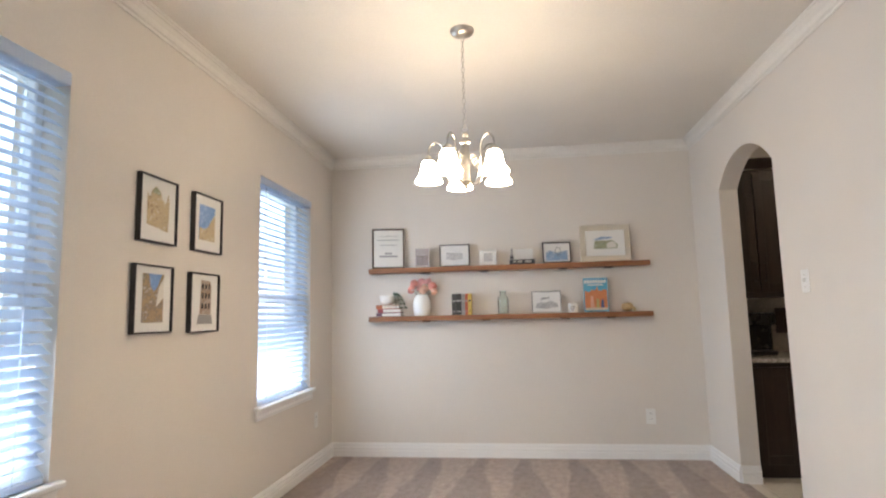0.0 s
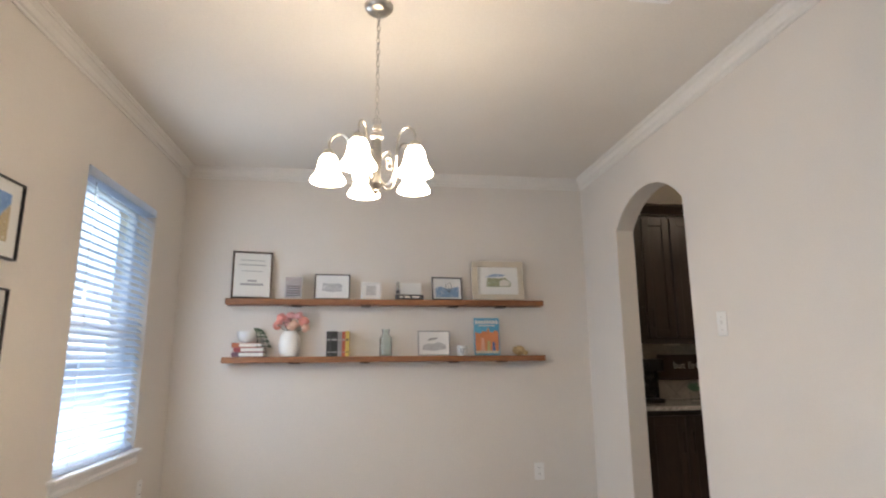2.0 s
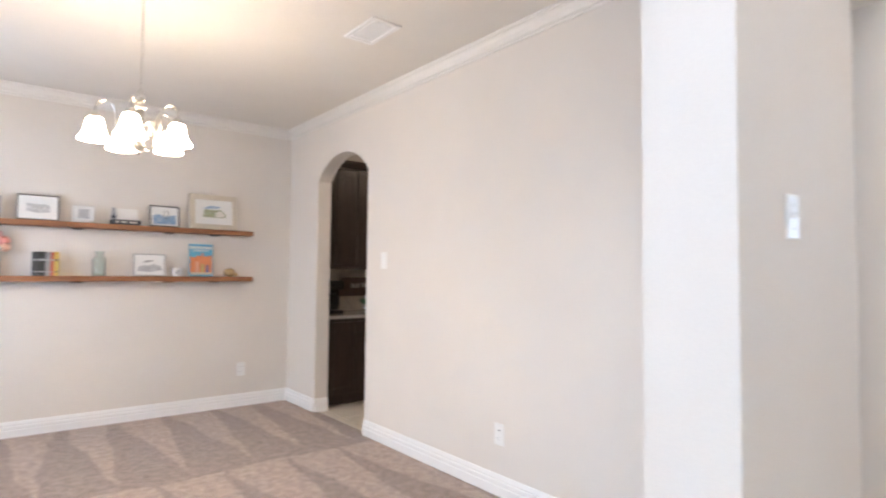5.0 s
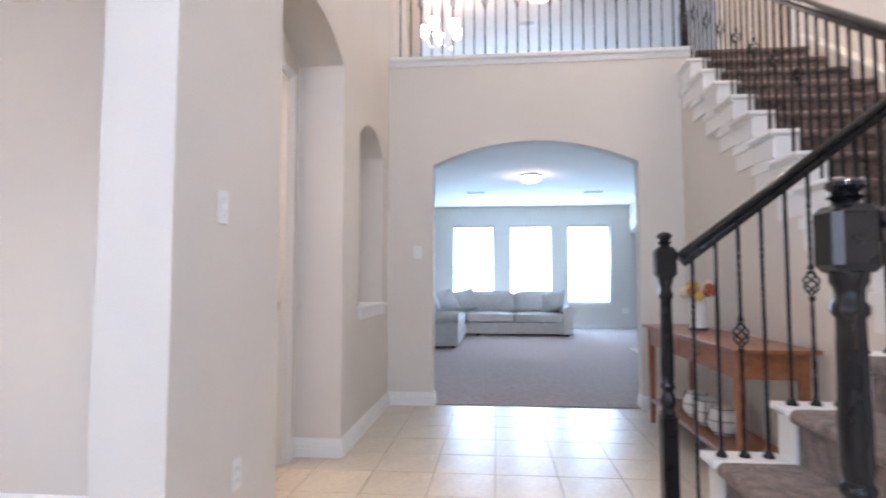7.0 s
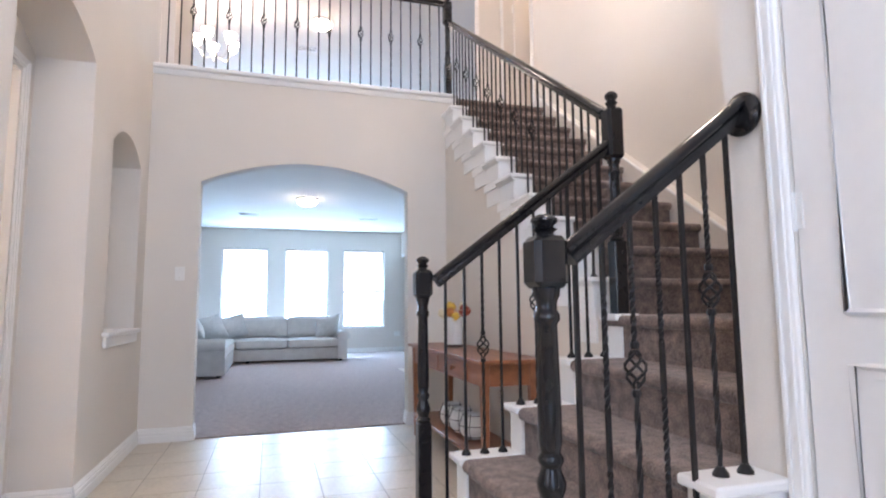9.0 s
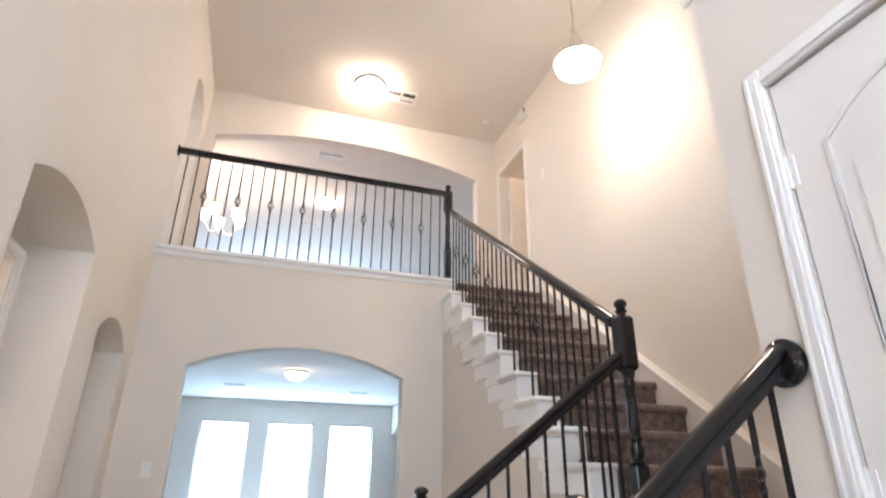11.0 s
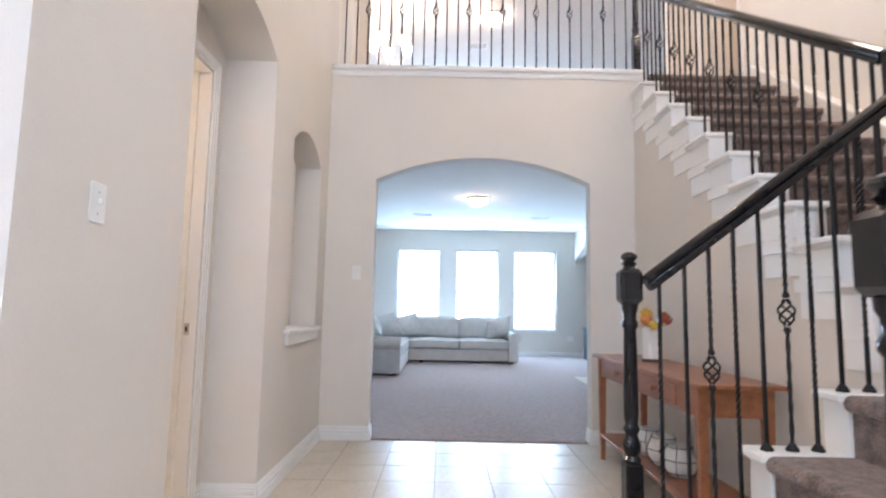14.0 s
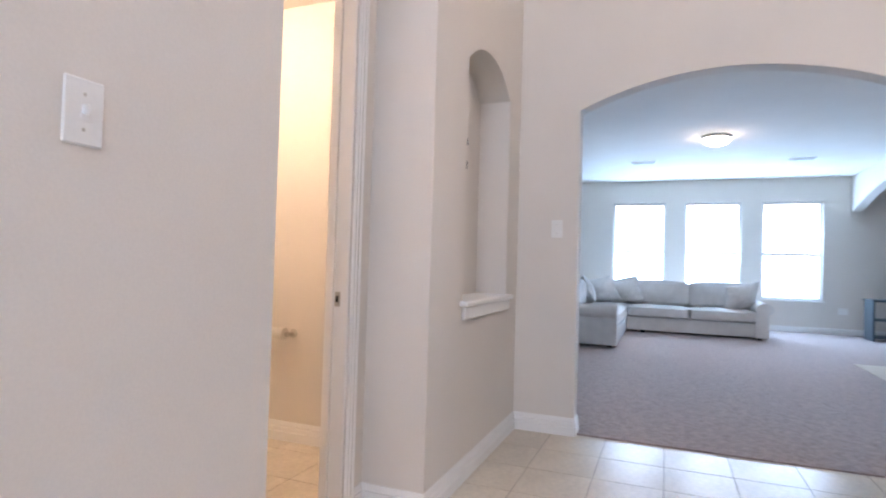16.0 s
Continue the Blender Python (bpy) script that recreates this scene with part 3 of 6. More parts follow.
def blind(y0, y1, z0, z1, x):
    b = thing("window_blind", "white horizontal slat blind, lowered with open slats", "blind", "dining room blinds")
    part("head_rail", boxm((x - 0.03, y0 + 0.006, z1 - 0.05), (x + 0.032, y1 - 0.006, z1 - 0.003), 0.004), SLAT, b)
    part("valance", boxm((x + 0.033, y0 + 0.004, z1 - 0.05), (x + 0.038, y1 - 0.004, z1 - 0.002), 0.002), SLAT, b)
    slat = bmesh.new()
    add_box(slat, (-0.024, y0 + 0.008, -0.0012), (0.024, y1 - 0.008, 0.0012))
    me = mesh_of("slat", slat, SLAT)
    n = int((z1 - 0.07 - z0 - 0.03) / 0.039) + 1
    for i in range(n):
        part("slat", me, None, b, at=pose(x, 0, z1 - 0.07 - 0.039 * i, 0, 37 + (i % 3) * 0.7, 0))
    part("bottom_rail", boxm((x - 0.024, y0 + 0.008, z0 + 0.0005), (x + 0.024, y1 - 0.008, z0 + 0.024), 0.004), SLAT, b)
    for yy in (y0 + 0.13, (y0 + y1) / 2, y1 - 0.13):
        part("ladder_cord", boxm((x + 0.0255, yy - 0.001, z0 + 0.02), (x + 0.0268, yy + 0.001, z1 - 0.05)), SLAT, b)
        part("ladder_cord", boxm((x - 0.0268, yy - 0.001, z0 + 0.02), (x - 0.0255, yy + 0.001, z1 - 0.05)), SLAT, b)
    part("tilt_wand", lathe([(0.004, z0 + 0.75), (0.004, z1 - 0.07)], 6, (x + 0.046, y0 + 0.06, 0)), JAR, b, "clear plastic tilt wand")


sash_window("window_6", "white window high over the front door", -1.25, 0.25, 2.75, 4.25, X_W - 0.15, -1)
for nm, (a, b) in (("window_1", W1), ("window_2", W2)):
    sash_window(nm, "white vinyl sash window behind a blind", a, b, 0.61, Z_HEAD, X_W - 0.10, -1)
    blind(a, b, 0.61, Z_HEAD, X_W - 0.032)
    structure("trim", boxm((X_W - 0.095, a - 0.04, 0.588), (X_W + 0.035, b + 0.04, 0.61), 0.005), WHITE, "white wooden window stool")
    structure("trim", sweep([(0, 0), (0.012, 0), (0.016, 0.02), (0.01, 0.03), (0.016, 0.055), (0, 0.058)], (X_W, a - 0.025, 0.53), (X_W, b + 0.025, 0.53), (1, 0, 0)), WHITE, "white apron under the window stool")
for i, (a, b) in enumerate(LW):
    sash_window("window_%d" % (i + 3), "tall white living room sash window", a, b, 0.59, 2.39, 12.42, 1)
    structure("trim", boxm((12.32, a - 0.03, 0.565), (12.42, b + 0.03, 0.588), 0.004), WHITE, "white window sill")

# what stands outside
fence = thing("fence", "weathered grey board fence behind the house, coloured paler for bright daylight", "fence")
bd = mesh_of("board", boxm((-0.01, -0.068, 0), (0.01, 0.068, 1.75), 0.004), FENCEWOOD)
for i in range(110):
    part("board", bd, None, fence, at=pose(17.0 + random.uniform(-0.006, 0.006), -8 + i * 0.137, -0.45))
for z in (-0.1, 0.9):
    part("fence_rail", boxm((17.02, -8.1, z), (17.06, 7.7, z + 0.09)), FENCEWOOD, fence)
house = thing("neighbour_house", "pale neighbouring house across the street", "house")
part("wall", boxm((-24, -6, -0.45), (-16, 9, 2.9)), BRICK, house)
rf = bmesh.new()
q = [rf.verts.new(p) for p in ((-24.5, -6.5, 2.9), (-15.5, -6.5, 2.9), (-15.5, 9.5, 2.9), (-24.5, 9.5, 2.9), (-20, -4, 5.2), (-20, 7, 5.2))]
for f in ((0, 1, 4), (1, 2, 5, 4), (2, 3, 5), (3, 0, 4, 5), (3, 2, 1, 0)):
    rf.faces.new([q[k] for k in f])
part("roof", rf, ROOFMAT, house)
for yy in (-3, 0.8, 5):
    wdw = part("window", boxm((-16.0, yy, 0.6), (-15.95, yy + 1.1, 2.1)), VINYL, house)
    part("window_pane", boxm((-15.95, yy + 0.06, 0.66), (-15.94, yy + 1.04, 2.04)), ROOFMAT, wdw)
structure("road", boxm((-13.5, -300, -0.46), (-8, 300, -0.44)), plain("asphalt", (0.055, 0.055, 0.058), 0.9), "grey asphalt street")
structure("pavement", boxm((-7.5, -300, -0.46), (-6.2, 300, -0.435)), plain("concrete_walk", (0.5, 0.48, 0.45), 0.9), "pale concrete pavement")

HAZE = bpy.data.materials.new("bright_overcast")
HAZE.use_nodes = True
hb = HAZE.node_tree.nodes["Principled BSDF"]
hb.inputs["Base Color"].default_value = (0.8, 0.85, 0.9, 1)
hb.inputs["Emission Color"].default_value, hb.inputs["Emission Strength"].default_value = (0.86, 0.94, 1.0, 1), 2.6
structure("backdrop", boxm((70, -60, -0.4), (70.2, 60, 40)), HAZE, "bright overcast sky beyond the garden")
HAZE_WEST = HAZE.copy()
HAZE_WEST.node_tree.nodes["Principled BSDF"].inputs["Emission Strength"].default_value = 1.5
HAZE_WEST.node_tree.nodes["Principled BSDF"].inputs["Emission Color"].default_value = (0.72, 0.88, 1.0, 1)
structure("backdrop", boxm((-70.2, -60, -0.4), (-70, 60, 40)), HAZE_WEST, "bright overcast sky beyond the street")

# ---- staircase ----
XA, XB, XC, YN1, YC = 1.53, 0.39, 1.53, -0.995, -1.98
NOSE1 = [-0.90 - RUN1 * k for k in range(5)]                  # fronts of the lower risers, up to the landing
NOSE2 = [1.63] + [1.785 + RUN2 * k for k in range(10)]                  # fronts of the upper risers
stairs = thing("staircase", "carpeted staircase with white caps and brackets, turning at a landing", "staircase")


def carpet_tread(bm, a, b, fixed0, fixed1, z, along, riser):
    """Tread with a padded nose and its riser; along 'y' climbs to -y, 'x' climbs to +x."""
    nose, rad = 0.028, 0.028
    prof = [(a + 0.012, z - riser)] + [(a + 0.012, z - 0.055)]
    for k in range(9):
        t = -math.pi / 2 + math.pi * k / 8
        prof.append((a - nose * math.cos(t) + 0.012, z - rad + rad * math.sin(t)))
    prof += [(b + 0.014, z), (b + 0.014, z - riser)]
    ends = []
    for f in (fixed0, fixed1):
        ends.append([bm.verts.new((f, -u, w) if along == "y" else (u, f, w)) for u, w in prof])
    n = len(prof)
    for i in range(n):
        bm.faces.new((ends[0][i], ends[0][(i + 1) % n], ends[1][(i + 1) % n], ends[1][i]))
    bm.faces.new(ends[0][::-1]), bm.faces.new(ends[1])
    return bm


for k in range(1, 5):
    a, b, z = -NOSE1[k - 1], -NOSE1[k], R * k
    part("carpeted_tread", carpet_tread(bmesh.new(), a, b, XB + 0.065, XA - 0.065, z, "y", R), STAIR, stairs, smooth=True)
    for xs, side in ((XA, 1), (XB, -1)):
        if side < 0 and k == 4:
            continue
        e = -NOSE1[k] if not (side < 0 and k == 3) else 1.629
        lo, hi = xs - 0.065, xs + 0.065
        lo, hi = (lo, hi + 0.015) if side > 0 else (lo - 0.015, hi)
        part("tread_cap", boxm((lo, -e - 0.0, z - 0.026), (hi, -a + 0.03, z + 0.003), 0.006), WHITE, stairs, "white painted tread end cap")
        part("stringer_box", boxm((xs - 0.062, -e, 0.0), (xs + 0.062, -a - 0.001, z - 0.026), 0.002), WHITE, stairs, "white painted stair stringer")
part("landing", carpet_tread(bmesh.new(), -NOSE1[4], 3.035, 0.463, XC + 0.11, R * 5, "y", R), STAIR, stairs, smooth=True)
part("tread_cap", boxm((XC - 0.065, YC - 0.07, R * 5 - 0.026), (XC + 0.08, NOSE1[4] + 0.03, R * 5 + 0.006), 0.006), WHITE, stairs)
part("stringer_box", boxm((XC - 0.062, YC - 0.065, 0), (XC + 0.062, NOSE1[4], R * 5 - 0.026), 0.002), WHITE, stairs)
YT = Y_S + 0.012
Z_LAND = R * 5
for k in range(11):
    z, a = Z_LAND + R2 * (1 + k), NOSE2[k]
    b = NOSE2[k + 1] if k < 10 else 4.264
    part("carpeted_tread", carpet_tread(bmesh.new(), a, b, Y_OUT + 0.112, YC - 0.065, z, "x", R2), STAIR, stairs, smooth=True)
    if k == 10:
        continue
    part("tread_cap", boxm((a - 0.03, YC - 0.065, z - 0.024), (b, YT + 0.042, z + 0.003), 0.006), WHITE, stairs, "white painted tread end cap")
    part("cap_moulding", sweep([(0, 0), (0.006, 0), (0.010, 0.008), (0.022, 0.014), (0.026, 0.022), (0, 0.022)], (a - 0.012, YT + 0.001, z - 0.046), (b, YT + 0.001, z - 0.046), (0, 1, 0)), WHITE, stairs)
    part("stringer_board", boxm((a, YC - 0.062, z - R2 - 0.14), (b, YT, z - 0.024), 0.001), WHITE, stairs, "white painted stair stringer")
    br = part("bracket", boxm((a + 0.0, YT, z - R2 + 0.03), (b - 0.055, YT + 0.009, z - 0.046), 0.001), WHITE, stairs, "white stepped stair bracket")
    part("bracket_tail", boxm((a + 0.045, YT, z - R2 - 0.028), (b + 0.03, YT + 0.0085, z - R2 + 0.0295), 0.001), WHITE, br)
wedge = bmesh.new()
pl = [(1.60, 0.9), (4.13, 0.9), (4.13, 2.79), (1.70, 1.03), (1.60, 0.955)]
f0 = [wedge.verts.new((x, Y_S, z)) for x, z in pl]
f1 = [wedge.verts.new((x, Y_S - 0.12, z)) for x, z in pl]
wedge.faces.new(f0), wedge.faces.new(f1[::-1])
for i in range(len(pl)):
    wedge.faces.new((f0[i], f1[i], f1[(i + 1) % 5], f0[(i + 1) % 5]))
structure("wall_understair_slope", wedge, PAINT, "sloping plaster wall under the stair flight")
sk = bmesh.new()
pts = [(0.47, 0.986), (1.63, 0.986), (4.262, 2.90), (4.262, 3.026), (4.45, 3.026), (4.45, 3.12), (4.20, 3.16), (1.56, 1.27), (1.48, 1.10), (0.47, 1.10)]
f0 = [sk.verts.new((x, Y_OUT, z)) for x, z in pts]
f1 = [sk.verts.new((x, Y_OUT + 0.11, z)) for x, z in pts]
sk.faces.new(f0), sk.faces.new(f1[::-1])
for i in range(len(pts)):
    sk.faces.new((f0[i], f1[i], f1[(i + 1) % len(pts)], f0[(i + 1) % len(pts)]))
part("skirt_board", sk, PAINT, stairs, "painted skirt board along the stairwell wall")
part("skirt_cap", tube([(0.5, Y_OUT + 0.105, 1.10), (1.48, Y_OUT + 0.105, 1.10), (1.56, Y_OUT + 0.105, 1.272), (4.20, Y_OUT + 0.105, 3.162), (4.45, Y_OUT + 0.105, 3.122)], 0.010, 6), WHITE, stairs)


# ---- railings ----
def newel(parent, at, foot, block0, block1, top, size=0.088):
    """Turned post: square foot, turned shaft, chamfered block, turned finial. Heights above its base."""
    s = size / 2
    p = part("newel_post", boxm((-s * 0.86, -s * 0.86, 0), (s * 0.86, s * 0.86, foot), 0.005), BLACK, parent, "black lacquered turned newel post", at=at)
    h = block0 - foot
    prof = [(s * 0.8, foot), (s * 0.92, foot + 0.01), (s * 0.66, foot + 0.024), (s * 0.86, foot + 0.045), (s * 0.88, foot + 0.06), (s * 0.62, foot + 0.085), (s * 0.58, foot + 0.092), (s * 0.78, foot + 0.105), (s * 0.78, foot + 0.113), (s * 0.6, foot + 0.125),
            (s * 0.72, foot + 0.15), (s * 0.72, foot + 0.45 * h), (s * 0.62, block0 - 0.085), (s * 0.8, block0 - 0.075), (s * 0.8, block0 - 0.062), (s * 0.64, block0 - 0.052), (s * 0.66, block0 - 0.03), (s * 0.82, block0 - 0.018), (s * 0.86, block0)]
    part("turned_shaft", lathe(prof, 20), BLACK, p, smooth=True)
    part("chamfered_block", boxm((-s * 1.12, -s * 1.12, block0), (s * 1.12, s * 1.12, block1), 0.014), BLACK, p)
    e = top - block1
    part("finial", lathe([(s * 0.7, block1 - 0.002), (s * 0.55, block1 + 0.15 * e), (s * 0.8, block1 + 0.3 * e), (s * 0.55, block1 + 0.42 * e), (s * 0.62, block1 + 0.5 * e), (s * 0.86, block1 + 0.66 * e), (s * 0.8, block1 + 0.8 * e), (s * 0.45, block1 + 0.95 * e), (0.0, top)], 20), BLACK, p, smooth=True)
    return p


def rail(parent, p0, p1, label="black lacquered handrail"):
    """A moulded handrail; the points are on its top."""
    a, b = Vector(p0), Vector(p1)
    d = (b - a).normalized()
    side = d.cross(Vector((0, 0, 1))).normalized()
    up = side.cross(d).normalized()
    prof = [(-0.018, -0.058), (0.018, -0.058), (0.022, -0.045), (0.018, -0.034), (0.029, -0.022), (0.029, -0.012), (0.018, -0.002), (0, 0.001), (-0.018, -0.002), (-0.029, -0.012), (-0.029, -0.022), (-0.018, -0.034), (-0.022, -0.045)]
    bm = bmesh.new()
    ends = [[bm.verts.new(p + side * u + up * w) for u, w in prof] for p in (a, b)]
    n = len(prof)
    for i in range(n):
        bm.faces.new((ends[0][i], ends[0][(i + 1) % n], ends[1][(i + 1) % n], ends[1][i]))
    bm.faces.new(ends[0]), bm.faces.new(ends[1][::-1])
    return part("handrail", bm, BLACK, parent, label, smooth=True)


BARS = {}
SHOE = mesh_of("shoe", lathe([(0.021, 0), (0.021, 0.006), (0.011, 0.022), (0.009, 0.024)], 12), IRON, True)


def bar_mesh(kind, h, basket=0.5):
    key = (kind, round(h, 3), round(basket, 3))
    if key in BARS:
        return BARS[key]
    bm, w = bmesh.new(), 0.0058

    def shaft(z0, z1, twist):
        n = max(2, int((z1 - z0) / 0.012)) if twist else 1
        rings = []
        for i in range(n + 1):
            z, t = z0 + (z1 - z0) * i / n, math.pi / 4 + (twist * 2 * math.pi * i / n)
            rings.append([bm.verts.new((w * 1.35 * math.cos(t + k * math.pi / 2), w * 1.35 * math.sin(t + k * math.pi / 2), z)) for k in range(4)])
        for a, b in zip(rings, rings[1:]):
            for k in range(4):
                bm.faces.new((a[k], a[(k + 1) % 4], b[(k + 1) % 4], b[k]))
        bm.faces.new(rings[0][::-1]), bm.faces.new(rings[-1])
    if kind == "plain":
        shaft(0, h, 0)
    elif kind == "twist":
        shaft(0, 0.18, 0), shaft(0.18, h * 0.45, 2.5), shaft(h * 0.45, h * 0.58, 0), shaft(h * 0.58, h - 0.14, 2.5), shaft(h - 0.14, h, 0)
    else:
        c = basket
        shaft(0, c - 0.06, 1.5 if c > 0.4 else 0), shaft(c + 0.06, h - 0.1, 2), shaft(h - 0.1, h, 0)
        for k in range(4):
            pts = []
            for i in range(9):
                t = i / 8
                rr, th = 0.006 + 0.021 * math.sin(math.pi * t), k * math.pi / 2 + 1.35 * math.pi * t
                pts.append((rr * math.cos(th), rr * math.sin(th), c - 0.046 + 0.092 * t))
            add_tube(bm, pts, 0.0042, 5)
        for z in (c - 0.068, c + 0.05):
            add_lathe(bm, [(0.010, z), (0.012, z + 0.006), (0.012, z + 0.012), (0.010, z + 0.018)], 8)
    BARS[key] = mesh_of("baluster", bm, IRON)
    return BARS[key]


def baluster(parent, x, y, z, h, kind, basket=0.5):
    b = part("baluster", bar_mesh(kind, h, basket), None, parent, at=pose(x, y, z))
    part("shoe", SHOE, None, b)
    return b


SL1, SL2 = R / RUN1, 0.7036
lower_far = thing("stair_railing", "black railing of the lower flight, away from the front door", "railing", "stair railings")
newel(lower_far, pose(XA, YN1, R), 0.35, 0.875, 0.995, 1.055, 0.068)
newel(lower_far, pose(XC, YC, R * 5), 0.36, 0.77, 1.03, 1.12, 0.078)
rail(lower_far, (XA, YN1 - 0.04, 1.165), (XC, YC + 0.04, 1.165 + SL1 * 0.905))
ys = [-1.097, -1.185, -1.27, -1.356, -1.446, -1.532, -1.618, -1.71, -1.80, -1.885]
kinds = ["twist", "plain", "basket", "twist", "plain", "basket", "twist", "plain", "twist", "plain"]
for y, kd in zip(ys, kinds):
    k = sum(1 for q in NOSE1 if y < q + 0.005)
    z = R * k + 0.003
    top = 1.165 + SL1 * (YN1 - 0.04 - y) - 0.066
    baluster(lower_far, XA, y, z, top - z, kd, (top - z) * 0.52)
lower_near = thing("stair_railing", "black railing of the lower flight, ending at the closet wall", "railing", "stair railings")
newel(lower_near, pose(XB, YN1, R), 0.37, 0.875, 1.0, 1.055, 0.078)
rail(lower_near, (XB, YN1 - 0.04, 1.175), (XB, Y_CL + 0.025, 1.175 + SL1 * 0.57))
part("wall_rosette", lathe([(0.0, 0), (0.058, 0.0), (0.062, 0.006), (0.062, 0.016), (0.052, 0.024), (0.036, 0.028), (0, 0.03)], 24), BLACK, lower_near, "round black wall rosette", True, at=pose(XB, Y_CL, 1.56, -90, 0, 0))
for y, kd in zip((-1.075, -1.152, -1.235, -1.316, -1.396, -1.476, -1.555), ("plain", "twist", "basket", "twist", "plain", "basket", "plain")):
    k = min(3, sum(1 for q in NOSE1 if y < q + 0.005))
    z = R * k + 0.003
    top = 1.175 + SL1 * (YN1 - 0.04 - y) - 0.066
    baluster(lower_near, XB, y, z, top - z, kd, 0.475)
upper = thing("stair_railing", "black railing of the upper flight with iron balusters", "railing", "stair railings")
ZR0 = 2.03
rail(upper, (XC + 0.05, YC, ZR0), (4.12, YC, ZR0 + SL2 * 2.54))
for k in range(10):
    for j in range(2 if k == 0 else 3):
        x = NOSE2[k] + 0.03 + RUN2 * j / 3
        z = Z_LAND + R2 * (1 + k) + 0.003
        top = ZR0 + SL2 * (x - XC - 0.05) - 0.068
        baluster(upper, x, YC, z, top - z, ("plain", "basket", "twist")[j] if k > 2 else ("plain", "twist", "twist")[j], (top - z) * 0.55)
balcony = thing("balcony_railing", "black balcony railing along the upper landing", "railing", "stair railings")
newel(balcony, pose(4.17, YC + 0.015, 3.062), 0.33, 0.74, 0.97, 1.05, 0.074)
rail(balcony, (4.17, YC + 0.05, 4.035), (4.17, Y_F - 0.012, 4.035))
part("wall_rosette", lathe([(0.0, 0), (0.05, 0.0), (0.053, 0.012), (0.03, 0.02), (0, 0.022)], 20), BLACK, balcony, "round black wall rosette", True, at=pose(4.17, Y_F, 4.0, 90, 0, 0))
nb = 26
for i in range(nb):
    y = Y_F - 0.09 - (Y_F - 0.09 - (YC + 0.1)) * i / (nb - 1)
    kd = "basket" if i % 3 == 2 else "plain"
    baluster(balcony, 4.17, y, 3.062, 3.967 - 3.054, kd, 0.52)


# ---- fittings on walls and ceilings ----
def switch_plate(name, label, at, gang=1, rocker=True):
    """A wall plate, facing +y in its own frame."""
    t = thing(name, label, "switch" if rocker else "outlet", at=at)
    w = 0.036 * gang
    part("cover", boxm((-w, 0, -0.057), (w, 0.006, 0.057), 0.003), PLASTIC, t)
    for i in range(gang):
        x = (i - (gang - 1) / 2) * 0.046
        if rocker:
            part("toggle", boxm((x - 0.005, 0.006, -0.004), (x + 0.005, 0.016, 0.012), 0.002), PLASTIC, t)
            part("toggle_slot", boxm((x - 0.006, 0.0055, -0.012), (x + 0.006, 0.0068, 0.012)), WHITE, t)
            for z in (-0.03, 0.03):
                part("screw", lathe([(0.0035, 0), (0.003, 0.0015)], 8), NICKEL, t, at=pose(x, 0.0055, z, -90, 0, 0))
        else:
            for z in (-0.022, 0.022):
                s = part("socket", boxm((x - 0.016, 0.006, z - 0.014), (x + 0.016, 0.008, z + 0.014), 0.003), PLASTIC, t)
                for dx in (-0.006, 0.006):
                    part("slot", boxm((x + dx - 0.001, 0.0075, z - 0.004), (x + dx + 0.001, 0.0085, z + 0.006)), DARK, s)
    return t


switch_plate("light_switch", "white single toggle switch on the foyer wall", pose(1.125, Y_F, 1.315, 0, 0, 180))
switch_plate("light_switch", "white single toggle switch on the dining room wall", pose(X_E, 3.34, 1.25, 0, 0, 90))
switch_plate("light_switch", "white double toggle switch beside the living room arch", pose(X_END, 0.345, 1.32, 0, 0, 90))
switch_plate("light_switch", "white toggle switch on the stairwell wall", pose(4.1, Y_OUT, 4.42))
switch_plate("wall_outlet", "white duplex outlet low on the dining room wall", pose(1.23, Y_N, 0.32, 0, 0, 180), 1, False)
switch_plate("wall_outlet", "white duplex outlet low on the long dining wall", pose(X_E, 2.19, 0.32, 0, 0, 90), 1, False)
switch_plate("wall_outlet", "white duplex outlet low on the foyer wall", pose(1.27, Y_F, 0.36, 0, 0, 180), 1, False)
switch_plate("wall_outlet", "white duplex outlet beside the dining window", pose(X_W, 4.58, 0.36, 0, 0, -90), 1, False)
switch_plate("wall_outlet", "white outlet plate on the living room wall", pose(12.35, -3.25, 0.42, 0, 0, 90), 2, False)


def ceiling_vent(label, at, w, h, cells):
    """A louvred air vent, facing down."""
    t = thing("ceiling_vent", label, "air vent", "ceiling vents", at)
    for lo, hi in (((-w, -h), (w, -h + 0.025)), ((-w, h - 0.025), (w, h)), ((-w, -h + 0.025), (-w + 0.025, h - 0.025)), ((w - 0.025, -h + 0.025), (w, h - 0.025))):
        part("frame_bar", boxm((*lo, -0.012), (*hi, 0), 0.003), WHITE, t)
    part("backing", boxm((-w + 0.02, -h + 0.02, -0.002), (w - 0.02, h - 0.02, -0.0005)), DARK, t, "dark duct behind the slats")
    if cells == 4:
        part("divider", boxm((-0.012, -h + 0.025, -0.012), (0.012, h - 0.025, -0.002)), WHITE, t)
        part("divider", boxm((-w + 0.025, -0.012, -0.0121), (w - 0.025, 0.012, -0.002)), WHITE, t)
    n = 9
    for i in range(n):
        y = -h + 0.025 + (2 * h - 0.05) * (i + 0.5) / n
        part("slat", boxm((-w + 0.026, -0.0036, -0.0008), (w - 0.026, 0.0036, 0.0008)), WHITE, t, at=pose(0, y, -0.0075, 40 if i < n / 2 or cells == 1 else -40, 0, 0))
    return t


